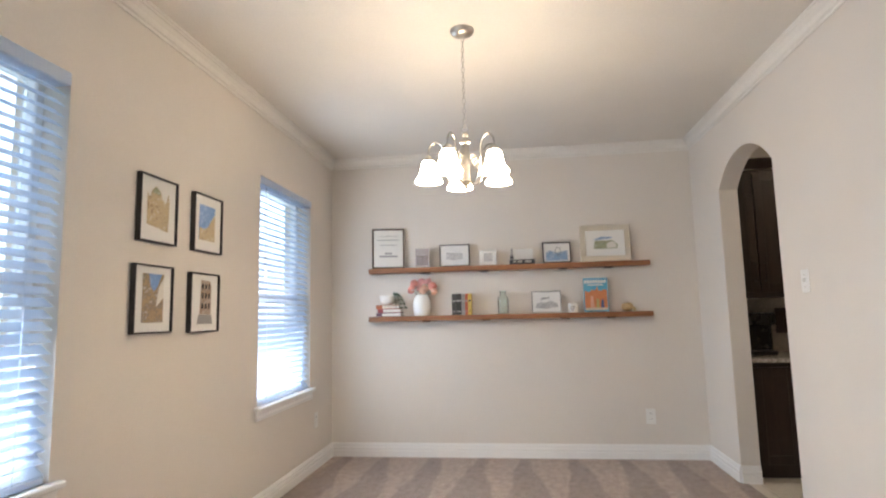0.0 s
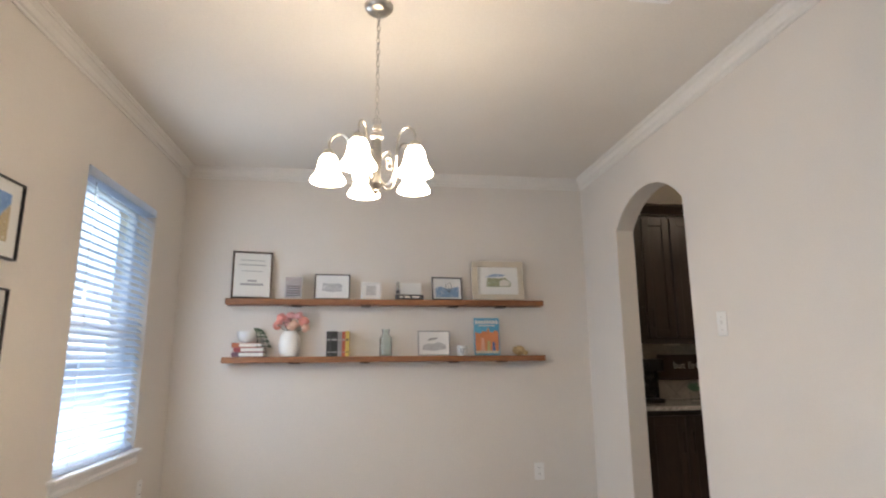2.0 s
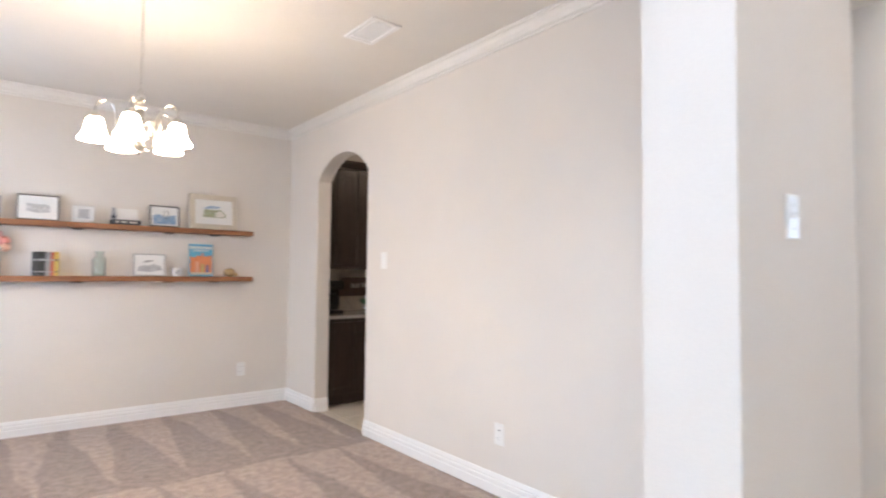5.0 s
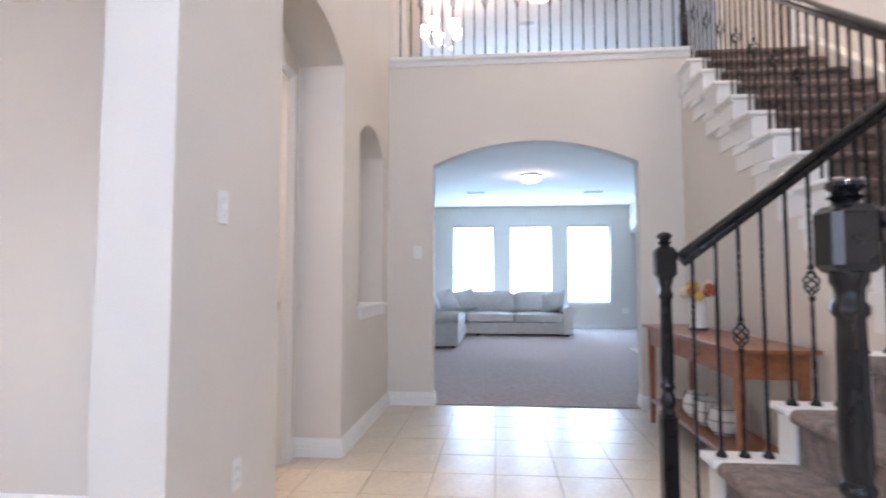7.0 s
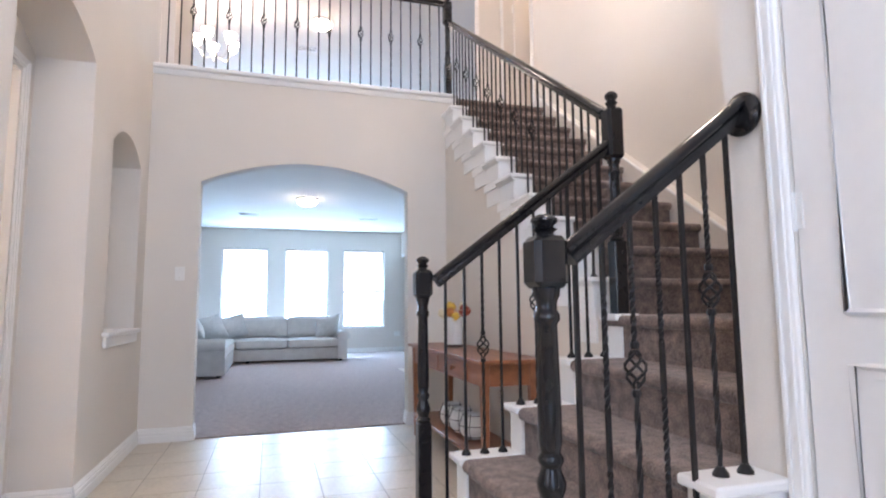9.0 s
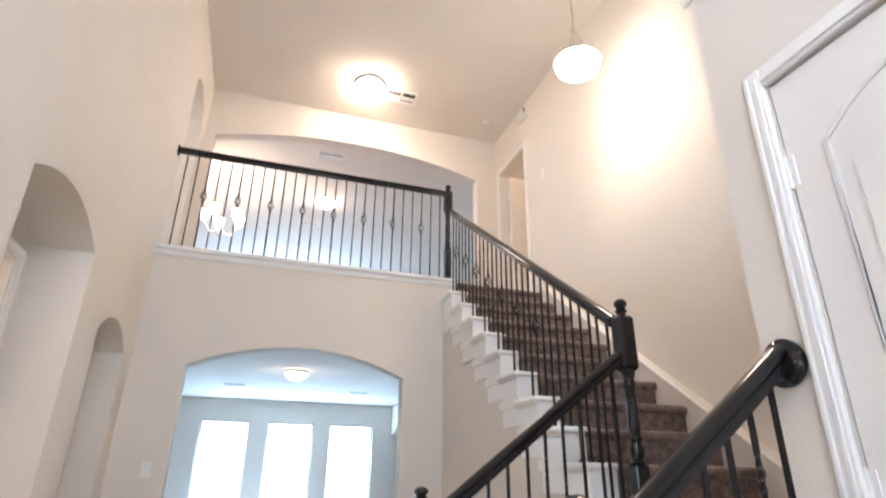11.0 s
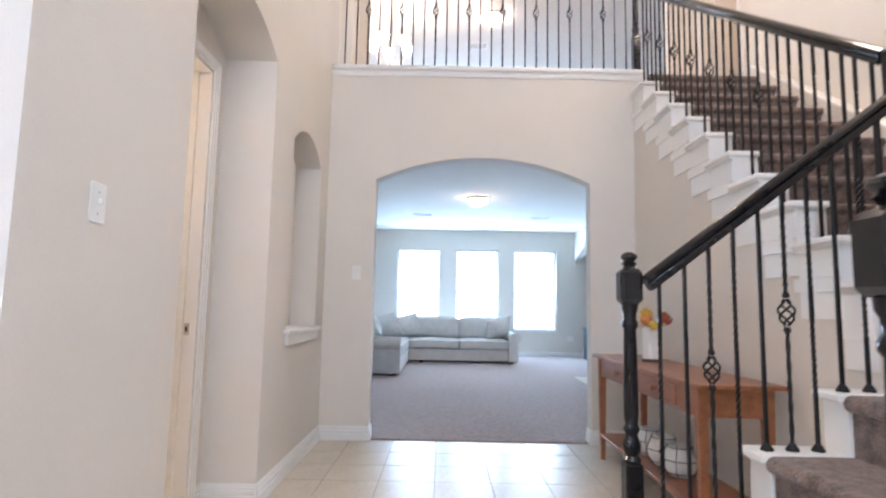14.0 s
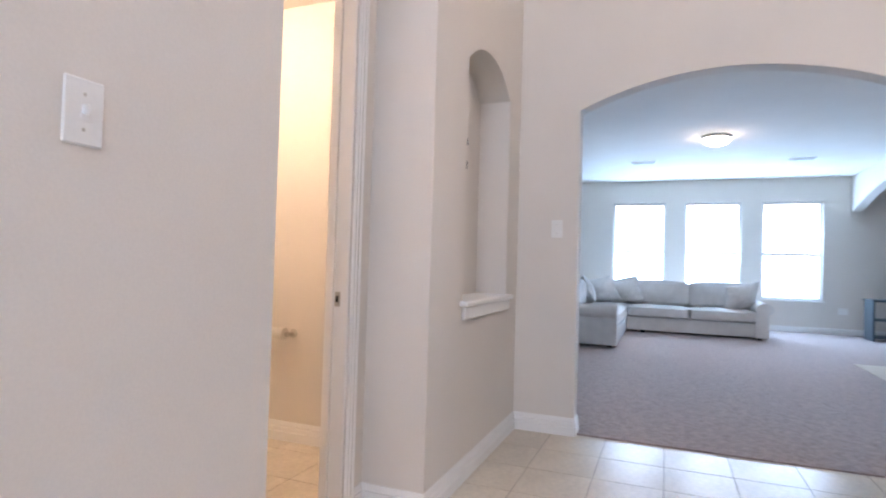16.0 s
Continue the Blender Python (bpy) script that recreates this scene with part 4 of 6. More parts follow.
ceiling_vent("white louvred air vent in the dining room ceiling", pose(1.08, 2.60, Z_DIN, 0, 0, 90), 0.15, 0.09, 1)
ceiling_vent("white four-way air vent in the high foyer ceiling", pose(4.81, -1.56, Z_TOP, 0, 0, 90), 0.19, 0.12, 4)
ceiling_vent("white air vent in the upstairs room ceiling", pose(6.45, -0.93, Z_TOP, 0, 0, 90), 0.19, 0.09, 4)
ceiling_vent("white air vent in the upstairs room ceiling", pose(8.9, -0.87, Z_TOP, 0, 0, 90), 0.19, 0.12, 1)
ceiling_vent("white air vent in the living room ceiling", pose(10.25, 0.06, Z_LIV, 0, 0, 90), 0.19, 0.1, 1)
ceiling_vent("white air vent in the living room ceiling", pose(10.4, -2.22, Z_LIV, 0, 0, 90), 0.19, 0.1, 1)

sd = thing("smoke_detector", "round white smoke detector on the high ceiling", "smoke detector", at=pose(4.98, -2.76, Z_TOP))
part("base", lathe([(0.065, 0), (0.065, -0.012), (0.0, -0.013)], 24), PLASTIC, sd, smooth=True)
part("cover", lathe([(0.058, -0.012), (0.055, -0.03), (0.035, -0.04), (0, -0.041)], 24), PLASTIC, sd, smooth=True)
al = thing("wall_chime", "white door chime box with a small speaker", "door chime", at=pose(4.47, Y_OUT, 5.45))
part("housing", boxm((-0.10, 0, -0.075), (0.10, 0.045, 0.075), 0.012, 2), PLASTIC, al)
part("speaker", boxm((-0.096, 0.046, -0.02), (-0.065, 0.049, 0.05), 0.001), DARK, al, "dark speaker slot")


# ---- lamps ----
def curve(pts, steps=5):
    """A smooth line through the given points."""
    v = [Vector(p) for p in [pts[0]] + list(pts) + [pts[-1]]]
    out = []
    for a, b, c, d in zip(v, v[1:], v[2:], v[3:]):
        for k in range(steps):
            q = k / steps
            out.append(tuple(0.5 * (2 * b + (c - a) * q + (2 * a - 5 * b + 4 * c - d) * q * q + (3 * b - a - 3 * c + d) * q ** 3)))
    return out + [tuple(pts[-1])]


def bell_shade(parent, at):
    sh = part("shade", lathe([(0.022, 0.0), (0.034, -0.006), (0.044, -0.025), (0.050, -0.06), (0.058, -0.09), (0.074, -0.112), (0.081, -0.124), (0.080, -0.132), (0.074, -0.130), (0.054, -0.094), (0.045, -0.06), (0.038, -0.028), (0.018, -0.006)], 24), SHADE, parent, "lit frosted glass bell shade", True, at=at)
    part("shade_fitter", lathe([(0.008, 0.03), (0.022, 0.022), (0.030, 0.004), (0.031, -0.008), (0.026, -0.008), (0.0, 0.0)], 20), NICKEL, sh, smooth=True)
    return sh


ch = thing("chandelier", "brushed nickel five-arm chandelier with lit bell shades", "chandelier", at=Matrix.Translation((0.038, 2.915, Z_DIN)) @ Matrix.Scale(0.912, 4) @ Matrix.Translation((0, 0, -2.59)))
part("canopy", lathe([(0.0, 2.555), (0.012, 2.553), (0.03, 2.556), (0.052, 2.566), (0.062, 2.58), (0.063, 2.59)], 28), NICKEL, ch, smooth=True)
zc, i = 2.553, 0
lk = bmesh.new()
add_tube(lk, [(0.0075 * math.cos(t), 0, 0.017 * math.sin(t)) for t in [2 * math.pi * k / 10 for k in range(11)]], 0.0018, 5)
LINK = mesh_of("chain_link", lk, NICKEL, True)
while zc > 2.075:
    part("chain_link", LINK, None, ch, at=pose(0, 0, zc - 0.014, 0, 0, 90 * (i % 2) + 20))
    zc, i = zc - 0.0275, i + 1
part("hanging_loop", tube([(0.017 * math.cos(t), 0, 2.055 + 0.02 * math.sin(t)) for t in [2 * math.pi * k / 12 for k in range(13)]], 0.003, 6), NICKEL, ch, smooth=True)
part("column", lathe([(0.0, 2.04), (0.016, 2.038), (0.022, 2.02), (0.012, 2.012), (0.028, 2.0), (0.030, 1.985), (0.02, 1.975), (0.022, 1.90), (0.018, 1.82), (0.026, 1.80), (0.030, 1.785), (0.022, 1.775), (0.010, 1.765), (0.014, 1.755), (0.0, 1.742)], 20), NICKEL, ch, smooth=True)
for k in range(5):
    a = radians(33 + 72 * k)
    c, s = math.cos(a), math.sin(a)
    arm = [(0.022, 1.80), (0.05, 1.775), (0.085, 1.80), (0.10, 1.87), (0.105, 1.94), (0.125, 1.985), (0.155, 1.998), (0.183, 1.978), (0.193, 1.95), (0.192, 1.93)]
    arm = curve(arm)
    am = part("arm", tube([(r * c, r * s, z) for r, z in arm], 0.005, 8), NICKEL, ch, smooth=True)
    cur = [(0.03, 1.90), (0.055, 1.915), (0.075, 1.90), (0.078, 1.875), (0.062, 1.862), (0.05, 1.875), (0.058, 1.888)]
    part("scroll", tube([(r * c, r * s, z) for r, z in curve(cur)], 0.0032, 6), NICKEL, am, smooth=True)
    bell_shade(ch, pose(0.192 * c, 0.192 * s, 1.907) @ Matrix.Scale(0.87, 4))

def flush_light(label, at, bowl, r=0.17):
    fl = thing("flush_ceiling_light", label, "ceiling light", "flush lights", at)
    part("base_ring", lathe([(0, -0.001), (r + 0.008, -0.001), (r + 0.012, -0.010), (r + 0.010, -0.030), (r + 0.002, -0.038), (r - 0.012, -0.038)], 32), WHITE, fl, smooth=True)
    part("glass_bowl", lathe([(r - 0.002, -0.036), (r - 0.015, -0.07), (r * 0.65, -0.105), (r * 0.3, -0.122), (0.0, -0.125)], 32), bowl, fl, "lit frosted glass bowl", True)


flush_light("lit round flush light on the high foyer ceiling", pose(4.70, -1.16, Z_TOP), FLUSH)
flush_light("lit round flush light on the living room ceiling", pose(8.5, -0.9, Z_LIV), FLUSH_DIM)
flush_light("lit round flush light on the upstairs room ceiling", pose(7.9, -1.04, Z_TOP), FLUSH_DIM)
flush_light("lit round light on the powder room ceiling", pose(2.5, 1.8, 2.6), POWDER, 0.12)
flush_light("lit round light on the bedroom ceiling", pose(5.2, -3.9, 5.45), FLUSH_WARM)
flush_light("lit round light on the kitchen ceiling", pose(2.9, 3.7, 2.59), FLUSH_SMALL, 0.12)

pd = thing("pendant_light", "nickel pendant with a lit frosted bowl over the stairs", "pendant light", at=pose(2.4, -2.47, 0.07))
part("rod", tube([(0.0, 0.0, 4.71), (0.01, 0.0, 5.1), (0, 0, 5.57)], 0.006), NICKEL, pd, smooth=True)
part("ceiling_canopy", lathe([(0.062, 5.6), (0.062, 5.575), (0.052, 5.54), (0.03, 5.52), (0.012, 5.512), (0, 5.51)], 24), NICKEL, pd, smooth=True)
part("hub", lathe([(0.0, 4.72), (0.018, 4.71), (0.026, 4.685), (0.024, 4.66), (0.012, 4.64), (0.0, 4.637)], 20), NICKEL, pd, smooth=True)
for k in range(3):
    a = radians(20 + 120 * k)
    part("suspension_arm", tube([(0.02 * math.cos(a), 0.02 * math.sin(a), 4.65), (0.085 * math.cos(a), 0.085 * math.sin(a), 4.49), (0.183 * math.cos(a), 0.183 * math.sin(a), 4.345)], 0.003), NICKEL, pd, smooth=True)
part("rim", lathe([(0.184, 4.330), (0.192, 4.332), (0.195, 4.342), (0.192, 4.352), (0.184, 4.350), (0.182, 4.340)], 32), NICKEL, pd, smooth=True)
for k in range(3):
    a = radians(80 + 120 * k)
    part("light_bulb", lathe([(0.0, 4.393), (0.016, 4.388), (0.026, 4.373), (0.028, 4.353), (0.02, 4.328), (0.012, 4.308), (0.0, 4.308)], 12, (0.07 * math.cos(a), 0.07 * math.sin(a), 0)), BULB, pd, smooth=True)
part("glass_bowl", lathe([(0.186, 4.336), (0.180, 4.306), (0.160, 4.268), (0.125, 4.240), (0.07, 4.222), (0.0, 4.216)], 32), BOWL, pd, "lit frosted glass bowl", True)

uc = thing("chandelier", "small white chandelier with lit shades in the upstairs room", "chandelier", at=pose(7.5, 0.47, 4.85))
part("stem", lathe([(0.012, -0.25), (0.012, 0.75)], 10), NICKEL, uc)
for k in range(5):
    a = radians(72 * k + 15)
    part("arm", tube([(0.01 * math.cos(a), 0.01 * math.sin(a), -0.2), (0.15 * math.cos(a), 0.15 * math.sin(a), -0.24), (0.26 * math.cos(a), 0.26 * math.sin(a), -0.06)], 0.008), NICKEL, uc)
    part("shade", lathe([(0.03, -0.06), (0.06, -0.01), (0.075, 0.05), (0.085, 0.08), (0.075, 0.08), (0.0, -0.03)], 16), FARLAMP, uc, "lit white glass shade", True, at=pose(0.26 * math.cos(a), 0.26 * math.sin(a), 0))


# ---- framed pictures ----
def framed(name, label, category, w, h, d, border, board, frame_m, print_m, at, group="", matw=None):
    """A frame standing in the plane y=0, facing -y, its foot at z=0."""
    t = thing(name, label, category, group, at)
    for lo, hi in (((-w / 2, 0), (w / 2, border)), ((-w / 2, h - border), (w / 2, h)), ((-w / 2, border), (-w / 2 + border, h - border)), ((w / 2 - border, border), (w / 2, h - border))):
        part("frame_bar", boxm((lo[0], -d, lo[1]), (hi[0], 0, hi[1]), min(0.003, border / 4)), frame_m, t)
    part("mat_board", boxm((-w / 2 + border, -d * 0.55, border), (w / 2 - border, -d * 0.3, h - border)), MATBOARD, t)
    if board:
        x0, z0, x1, z1 = board
        part("print", boxm((x0, -d * 0.55 - 0.0015, z0), (x1, -d * 0.55 - 0.0002, z1)), print_m, t)
    return t


ochre = art("ochre_buildings", [(0.72, 0.68, 0.58), (0.45, 0.33, 0.16), (0.62, 0.52, 0.34), (0.28, 0.18, 0.10)], 22)
alley = art("alley_print", [(0.28, 0.20, 0.13), (0.50, 0.36, 0.20), (0.12, 0.09, 0.07), (0.60, 0.52, 0.44)], 18)
tower = art("tower_print", [(0.36, 0.20, 0.11), (0.62, 0.55, 0.47), (0.24, 0.13, 0.08), (0.5, 0.34, 0.22)], 30)
bluesky = art("blue_sky_paint", [(0.13, 0.27, 0.55), (0.20, 0.36, 0.66), (0.35, 0.50, 0.75)], 9)
pencil = art("pencil_sketch", [(0.76, 0.75, 0.72), (0.55, 0.55, 0.55), (0.26, 0.26, 0.27), (0.70, 0.69, 0.66)], 60)
seablue = art("sea_paint", [(0.30, 0.45, 0.62), (0.12, 0.24, 0.42), (0.62, 0.70, 0.76)], 26)
greenery = art("garden_paint", [(0.70, 0.69, 0.62), (0.24, 0.28, 0.14), (0.45, 0.45, 0.30), (0.16, 0.18, 0.11)], 34)
AW, AH, AD = 0.256, 0.287, 0.026


def on_west(y, z):
    return Matrix.Translation((X_W, y, z)) @ Matrix.Rotation(radians(90), 4, "Z")


G = "framed prints on the window wall"


def poly(parent, pts, y, material, name="print_patch"):
    bm = bmesh.new()
    f = bm.faces.new([bm.verts.new((x, y, z)) for x, z in pts])
    ex = bmesh.ops.extrude_face_region(bm, geom=[f])
    for v in [g for g in ex["geom"] if isinstance(g, bmesh.types.BMVert)]:
        v.co.y -= 0.0006
    return part(name, bm, material, parent)


yp = -AD * 0.55 - 0.0016
p1 = framed("wall_picture", "black framed ochre painting of a domed building", "picture", AW, AH, AD, 0.0065, None, FRAME_BLACK, None, on_west(2.608, 1.459), G)
poly(p1, [(-0.075, 0.075), (0.07, 0.055), (0.075, 0.19), (0.068, 0.225), (0.05, 0.18), (0.02, 0.20), (0.012, 0.225), (-0.02, 0.245), (-0.045, 0.225), (-0.06, 0.19), (-0.075, 0.21)], yp, ochre)
poly(p1, [(-0.045, 0.215), (-0.03, 0.235), (-0.012, 0.24), (0.006, 0.225), (0.01, 0.21)], yp - 0.0007, greenery)
p2 = framed("wall_picture", "black framed print of a sunlit street under blue sky", "picture", AW, AH, AD, 0.0065, (-0.075, 0.06, 0.065, 0.235), FRAME_BLACK, bluesky, on_west(3.0, 1.459), G)
poly(p2, [(-0.075, 0.06), (0.065, 0.06), (0.065, 0.20), (0.03, 0.165), (0.005, 0.13), (-0.03, 0.115), (-0.075, 0.12)], yp, ochre)
p3 = framed("wall_picture", "black framed print of a narrow brown alley", "picture", AW, AH, AD, 0.0065, (-0.068, 0.045, 0.07, 0.25), FRAME_BLACK, alley, on_west(2.593, 1.076), G)
poly(p3, [(-0.03, 0.25), (0.055, 0.25), (0.03, 0.20), (0.005, 0.175), (-0.02, 0.20)], yp, bluesky)
poly(p3, [(0.02, 0.11), (0.07, 0.15), (0.07, 0.24), (0.035, 0.19)], yp, PAPER)
p4 = framed("wall_picture", "black framed painting of a tall brown facade", "picture", AW, AH, AD, 0.0065, None, FRAME_BLACK, None, on_west(2.986, 1.068), G)
poly(p4, [(-0.04, 0.085), (0.06, 0.085), (0.06, 0.22), (0.05, 0.25), (-0.03, 0.255), (-0.035, 0.18)], yp, tower)
poly(p4, [(-0.06, 0.04), (0.075, 0.04), (0.065, 0.084), (-0.05, 0.084)], yp, FRAME_GREY)
for xx, zz in [(x, z) for x in (-0.018, 0.012, 0.04) for z in (0.115, 0.165, 0.21)]:
    poly(p4, [(xx - 0.007, zz), (xx + 0.007, zz), (xx + 0.007, zz + 0.025), (xx - 0.007, zz + 0.025)], yp - 0.0007, DARK)

# ---- niche ----
orn = thing("wall_ornament", "dark metal scroll ornament hanging in the wall niche", "ornament", at=pose(3.465, 0.797, 1.73))
part("boss", lathe([(0.0, 0.0), (0.03, 0.0), (0.028, 0.012), (0.0, 0.02)], 16), IRON, orn, smooth=True, at=pose(0, 0, 0, 90))
for k in range(4):
    m = pose(0, -0.007, 0, 0, 45 + 90 * k, 0)
    part("scroll", tube([m @ Vector(p) for p in [(0.0, 0, 0.02), (0.018, 0, 0.075), (0.0, 0, 0.12), (-0.03, 0, 0.15), (-0.052, 0, 0.135), (-0.045, 0, 0.105), (-0.02, 0, 0.11)]], 0.0065, 8), IRON, orn, smooth=True)
    part("scroll", tube([m @ Vector(p) for p in [(0.0, 0, 0.12), (0.03, 0, 0.15), (0.052, 0, 0.135), (0.045, 0, 0.105), (0.02, 0, 0.11)]], 0.0065, 8), IRON, orn, smooth=True)

# ---- dining room shelves ----
SX0, SX1, SD = -0.945, 1.275, 0.115
for z in (1.51, 1.12):
    sh = thing("wall_shelf", "long reclaimed wood wall shelf with rough edges", "shelf", "dining room shelves")
    bm = boxm((SX0, Y_N - SD, z - 0.04), (SX1, Y_N - 0.001, z), 0.004)
    bmesh.ops.subdivide_edges(bm, edges=[e for e in bm.edges if e.calc_length() > 1], cuts=40)
    for v in bm.verts:
        if v.co.y < Y_N - SD + 0.01:
            v.co.y += noise.noise(v.co * 7) * 0.005
            if v.co.z < z - 0.02:
                v.co.z += noise.noise(v.co * 9) * 0.003
    part("board", bm, SHELF, sh)
    for xx in (-0.48, 0.0, 0.62, 0.97):
        part("bracket", boxm((xx - 0.035, Y_N - 0.085, z - 0.048), (xx + 0.035, Y_N - 0.001, z - 0.04), 0.002), IRON, sh, "black iron shelf bracket")
ZU, ZL = 1.51, 1.12


def on_shelf(x, z, lean=-7, turn=0, back=0.055):
    return Matrix.Translation((x, Y_N - back, z + 0.002)) @ Matrix.Rotation(radians(turn), 4, "Z") @ Matrix.Rotation(radians(lean), 4, "X")


def bars(parent, rows, y, material=INK):
    for x0, x1, z, h in rows:
        part("print_line", boxm((x0, y - 0.0006, z), (x1, y, z + h)), material, parent)


fa = framed("wall_picture", "dark brown framed certificate leaning on the shelf", "picture", 0.265, 0.33, 0.018, 0.013, None, FRAME_BROWN, None, on_shelf(-0.788, ZU, -0.5, 12, 0.06))
part("glazing", boxm((-0.119, -0.0112, 0.014), (0.119, -0.0105, 0.316)), mat("picture_glass", (0.75, 0.73, 0.68), 0.06, vary=0.01, bump=0), fa)
bars(fa, [(-0.08, 0.08, 0.265, 0.005), (-0.09, 0.09, 0.232, 0.007), (-0.07, 0.07, 0.19, 0.005), (-0.03, 0.03, 0.118, 0.014), (-0.075, 0.075, 0.092, 0.016)], -0.0113, FRAME_GREY)
ph = thing("photo_block", "small standing photo block with pink and grey patches", "photo", at=on_shelf(-0.502, ZU, -4))
part("block", boxm((-0.062, -0.03, 0), (0.062, -0.012, 0.158), 0.002), PAPER, ph)
part("photo", boxm((-0.057, -0.031, 0.004), (0.057, -0.0302, 0.152)), art("faded_photo", [(0.55, 0.42, 0.40), (0.25, 0.22, 0.22), (0.62, 0.58, 0.55)], 34), ph)
bars(ph, [(-0.045, 0.045, 0.02 + i * 0.016, 0.006) for i in range(5)], -0.0312)
fb = framed("wall_picture", "black framed pencil sketch of a long building", "picture", 0.245, 0.18, 0.018, 0.007, None, FRAME_BLACK, None, on_shelf(-0.24, ZU))
poly(fb, [(-0.068, 0.062), (0.0, 0.05), (0.066, 0.058), (0.07, 0.10), (0.05, 0.115), (-0.02, 0.112), (-0.066, 0.12)], -0.0107, pencil)
fs = framed("wall_picture", "small white framed drawing on the shelf", "picture", 0.14, 0.125, 0.015, 0.014, (-0.035, 0.03, 0.035, 0.1), CERAMIC, pencil, on_shelf(0.033, ZU, -5))
bk = thing("book", "dark grey book lying flat with pale spine lettering", "book", "shelf books", pose(0.303, Y_N - 0.06, ZU + 0.001))
part("cover", boxm((-0.10, -0.05, 0), (0.10, 0.05, 0.036), 0.003), plain("charcoal_cloth", (0.05, 0.05, 0.055)), bk)
for q in ((-0.07, -0.05), (-0.035, 0.0), (0.02, 0.07)):
    part("spine_bar", boxm((q[0], -0.0508, 0.012), (q[1], -0.0501, 0.024)), PAPER, bk)
cd = solid("card_sign", boxm((-0.075, -0.006, 0), (0.075, 0.006, 0.088), 0.002), MATBOARD, "white standing card on top of the book", "card", at=Matrix.Translation((0.315, Y_N - 0.05, ZU + 0.038)) @ Matrix.Rotation(radians(-6), 4, "X"))
sm = thing("figurine", "small dark and white bottle-shaped ornament on the book", "ornament", at=pose(0.223, Y_N - 0.06, ZU + 0.0375))
part("body", lathe([(0.013, 0), (0.015, 0.03), (0.010, 0.06), (0.008, 0.08), (0.011, 0.09), (0, 0.095)], 14), plain("grey_glaze", (0.32, 0.31, 0.3), 0.3), sm, smooth=True)
part("band", lathe([(0.0155, 0.012), (0.0158, 0.028), (0.014, 0.034)], 14), INK, sm)
fc = framed("wall_picture", "dark framed blue harbour painting with a big wheel", "picture", 0.222, 0.168, 0.02, 0.008, (-0.085, 0.02, 0.085, 0.146), FRAME_BLACK, seablue, on_shelf(0.577, ZU, -8, 4))
part("wheel", tube([(0.012 + 0.022 * math.cos(t), -0.013, 0.095 + 0.033 * math.sin(t)) for t in [2 * math.pi * k / 20 for k in range(21)]], 0.0016, 5), INK, fc)
bars(fc, [(0.011, 0.013, 0.05, 0.05)], -0.0131)
poly(fc, [(-0.085, 0.085), (-0.05, 0.10), (0.0, 0.082), (0.085, 0.10), (0.085, 0.146), (-0.085, 0.146)], -0.0126, MATBOARD)
fd2 = framed("wall_picture", "wide cream framed painting of a house", "picture", 0.385, 0.292, 0.024, 0.042, (-0.145, 0.045, 0.145, 0.247), FRAME_CREAM, MATBOARD, on_shelf(0.955, ZU, -7))
poly(fd2, [(-0.09, 0.10), (0.09, 0.10), (0.10, 0.13), (0.055, 0.17), (0.02, 0.165), (-0.08, 0.168)], -0.0152, greenery)
poly(fd2, [(0.012, 0.105), (0.085, 0.108), (0.085, 0.135), (0.05, 0.16), (0.012, 0.14)], -0.0160, PAPER)
poly(fd2, [(-0.10, 0.172), (-0.02, 0.20), (0.06, 0.192), (0.03, 0.178)], -0.0152, seablue)

# lower shelf
x0 = -0.78
for i, (c, w, dx) in enumerate((("navy_cloth", 0.205, 0.0), ("red_cloth", 0.195, 0.004), ("rust_cloth", 0.190, -0.012))):
    col = {"navy_cloth": (0.16, 0.08, 0.10), "red_cloth": (0.30, 0.06, 0.06), "rust_cloth": (0.42, 0.13, 0.06)}[c]
    b = thing("book", "hardback book with a %s cover lying in a stack" % c.split("_")[0], "book", "stacked books", pose(x0 + dx, Y_N - 0.06, ZL + 0.001 + 0.031 * i, 0, 0, 3 * (i - 1)))
    part("cover", boxm((-w / 2, -0.05, 0), (w / 2, 0.05, 0.030), 0.002), plain(c, col), b)
    part("page_block", boxm((-w / 2 + 0.05, -0.0515, 0.004), (w / 2 + 0.001, 0.045, 0.026)), PAPER, b, "pale page block")
bo = thing("bowl", "white footed ceramic bowl on the stacked books", "bowl", at=pose(-0.80, Y_N - 0.06, ZL + 0.0945))
part("body", lathe([(0.0, 0.0), (0.028, 0.0), (0.026, 0.006), (0.05, 0.018), (0.062, 0.045), (0.064, 0.075), (0.059, 0.075), (0.055, 0.045), (0.04, 0.02), (0.0, 0.012)], 28), CERAMIC, bo, smooth=True)
LEAF = plain("succulent_green", (0.07, 0.11, 0.07), 0.7)
pl2 = thing("trailing_plant", "trailing dark green plant spilling from the bowl", "plant", at=pose(-0.755, Y_N - 0.06, ZL + 0.155))
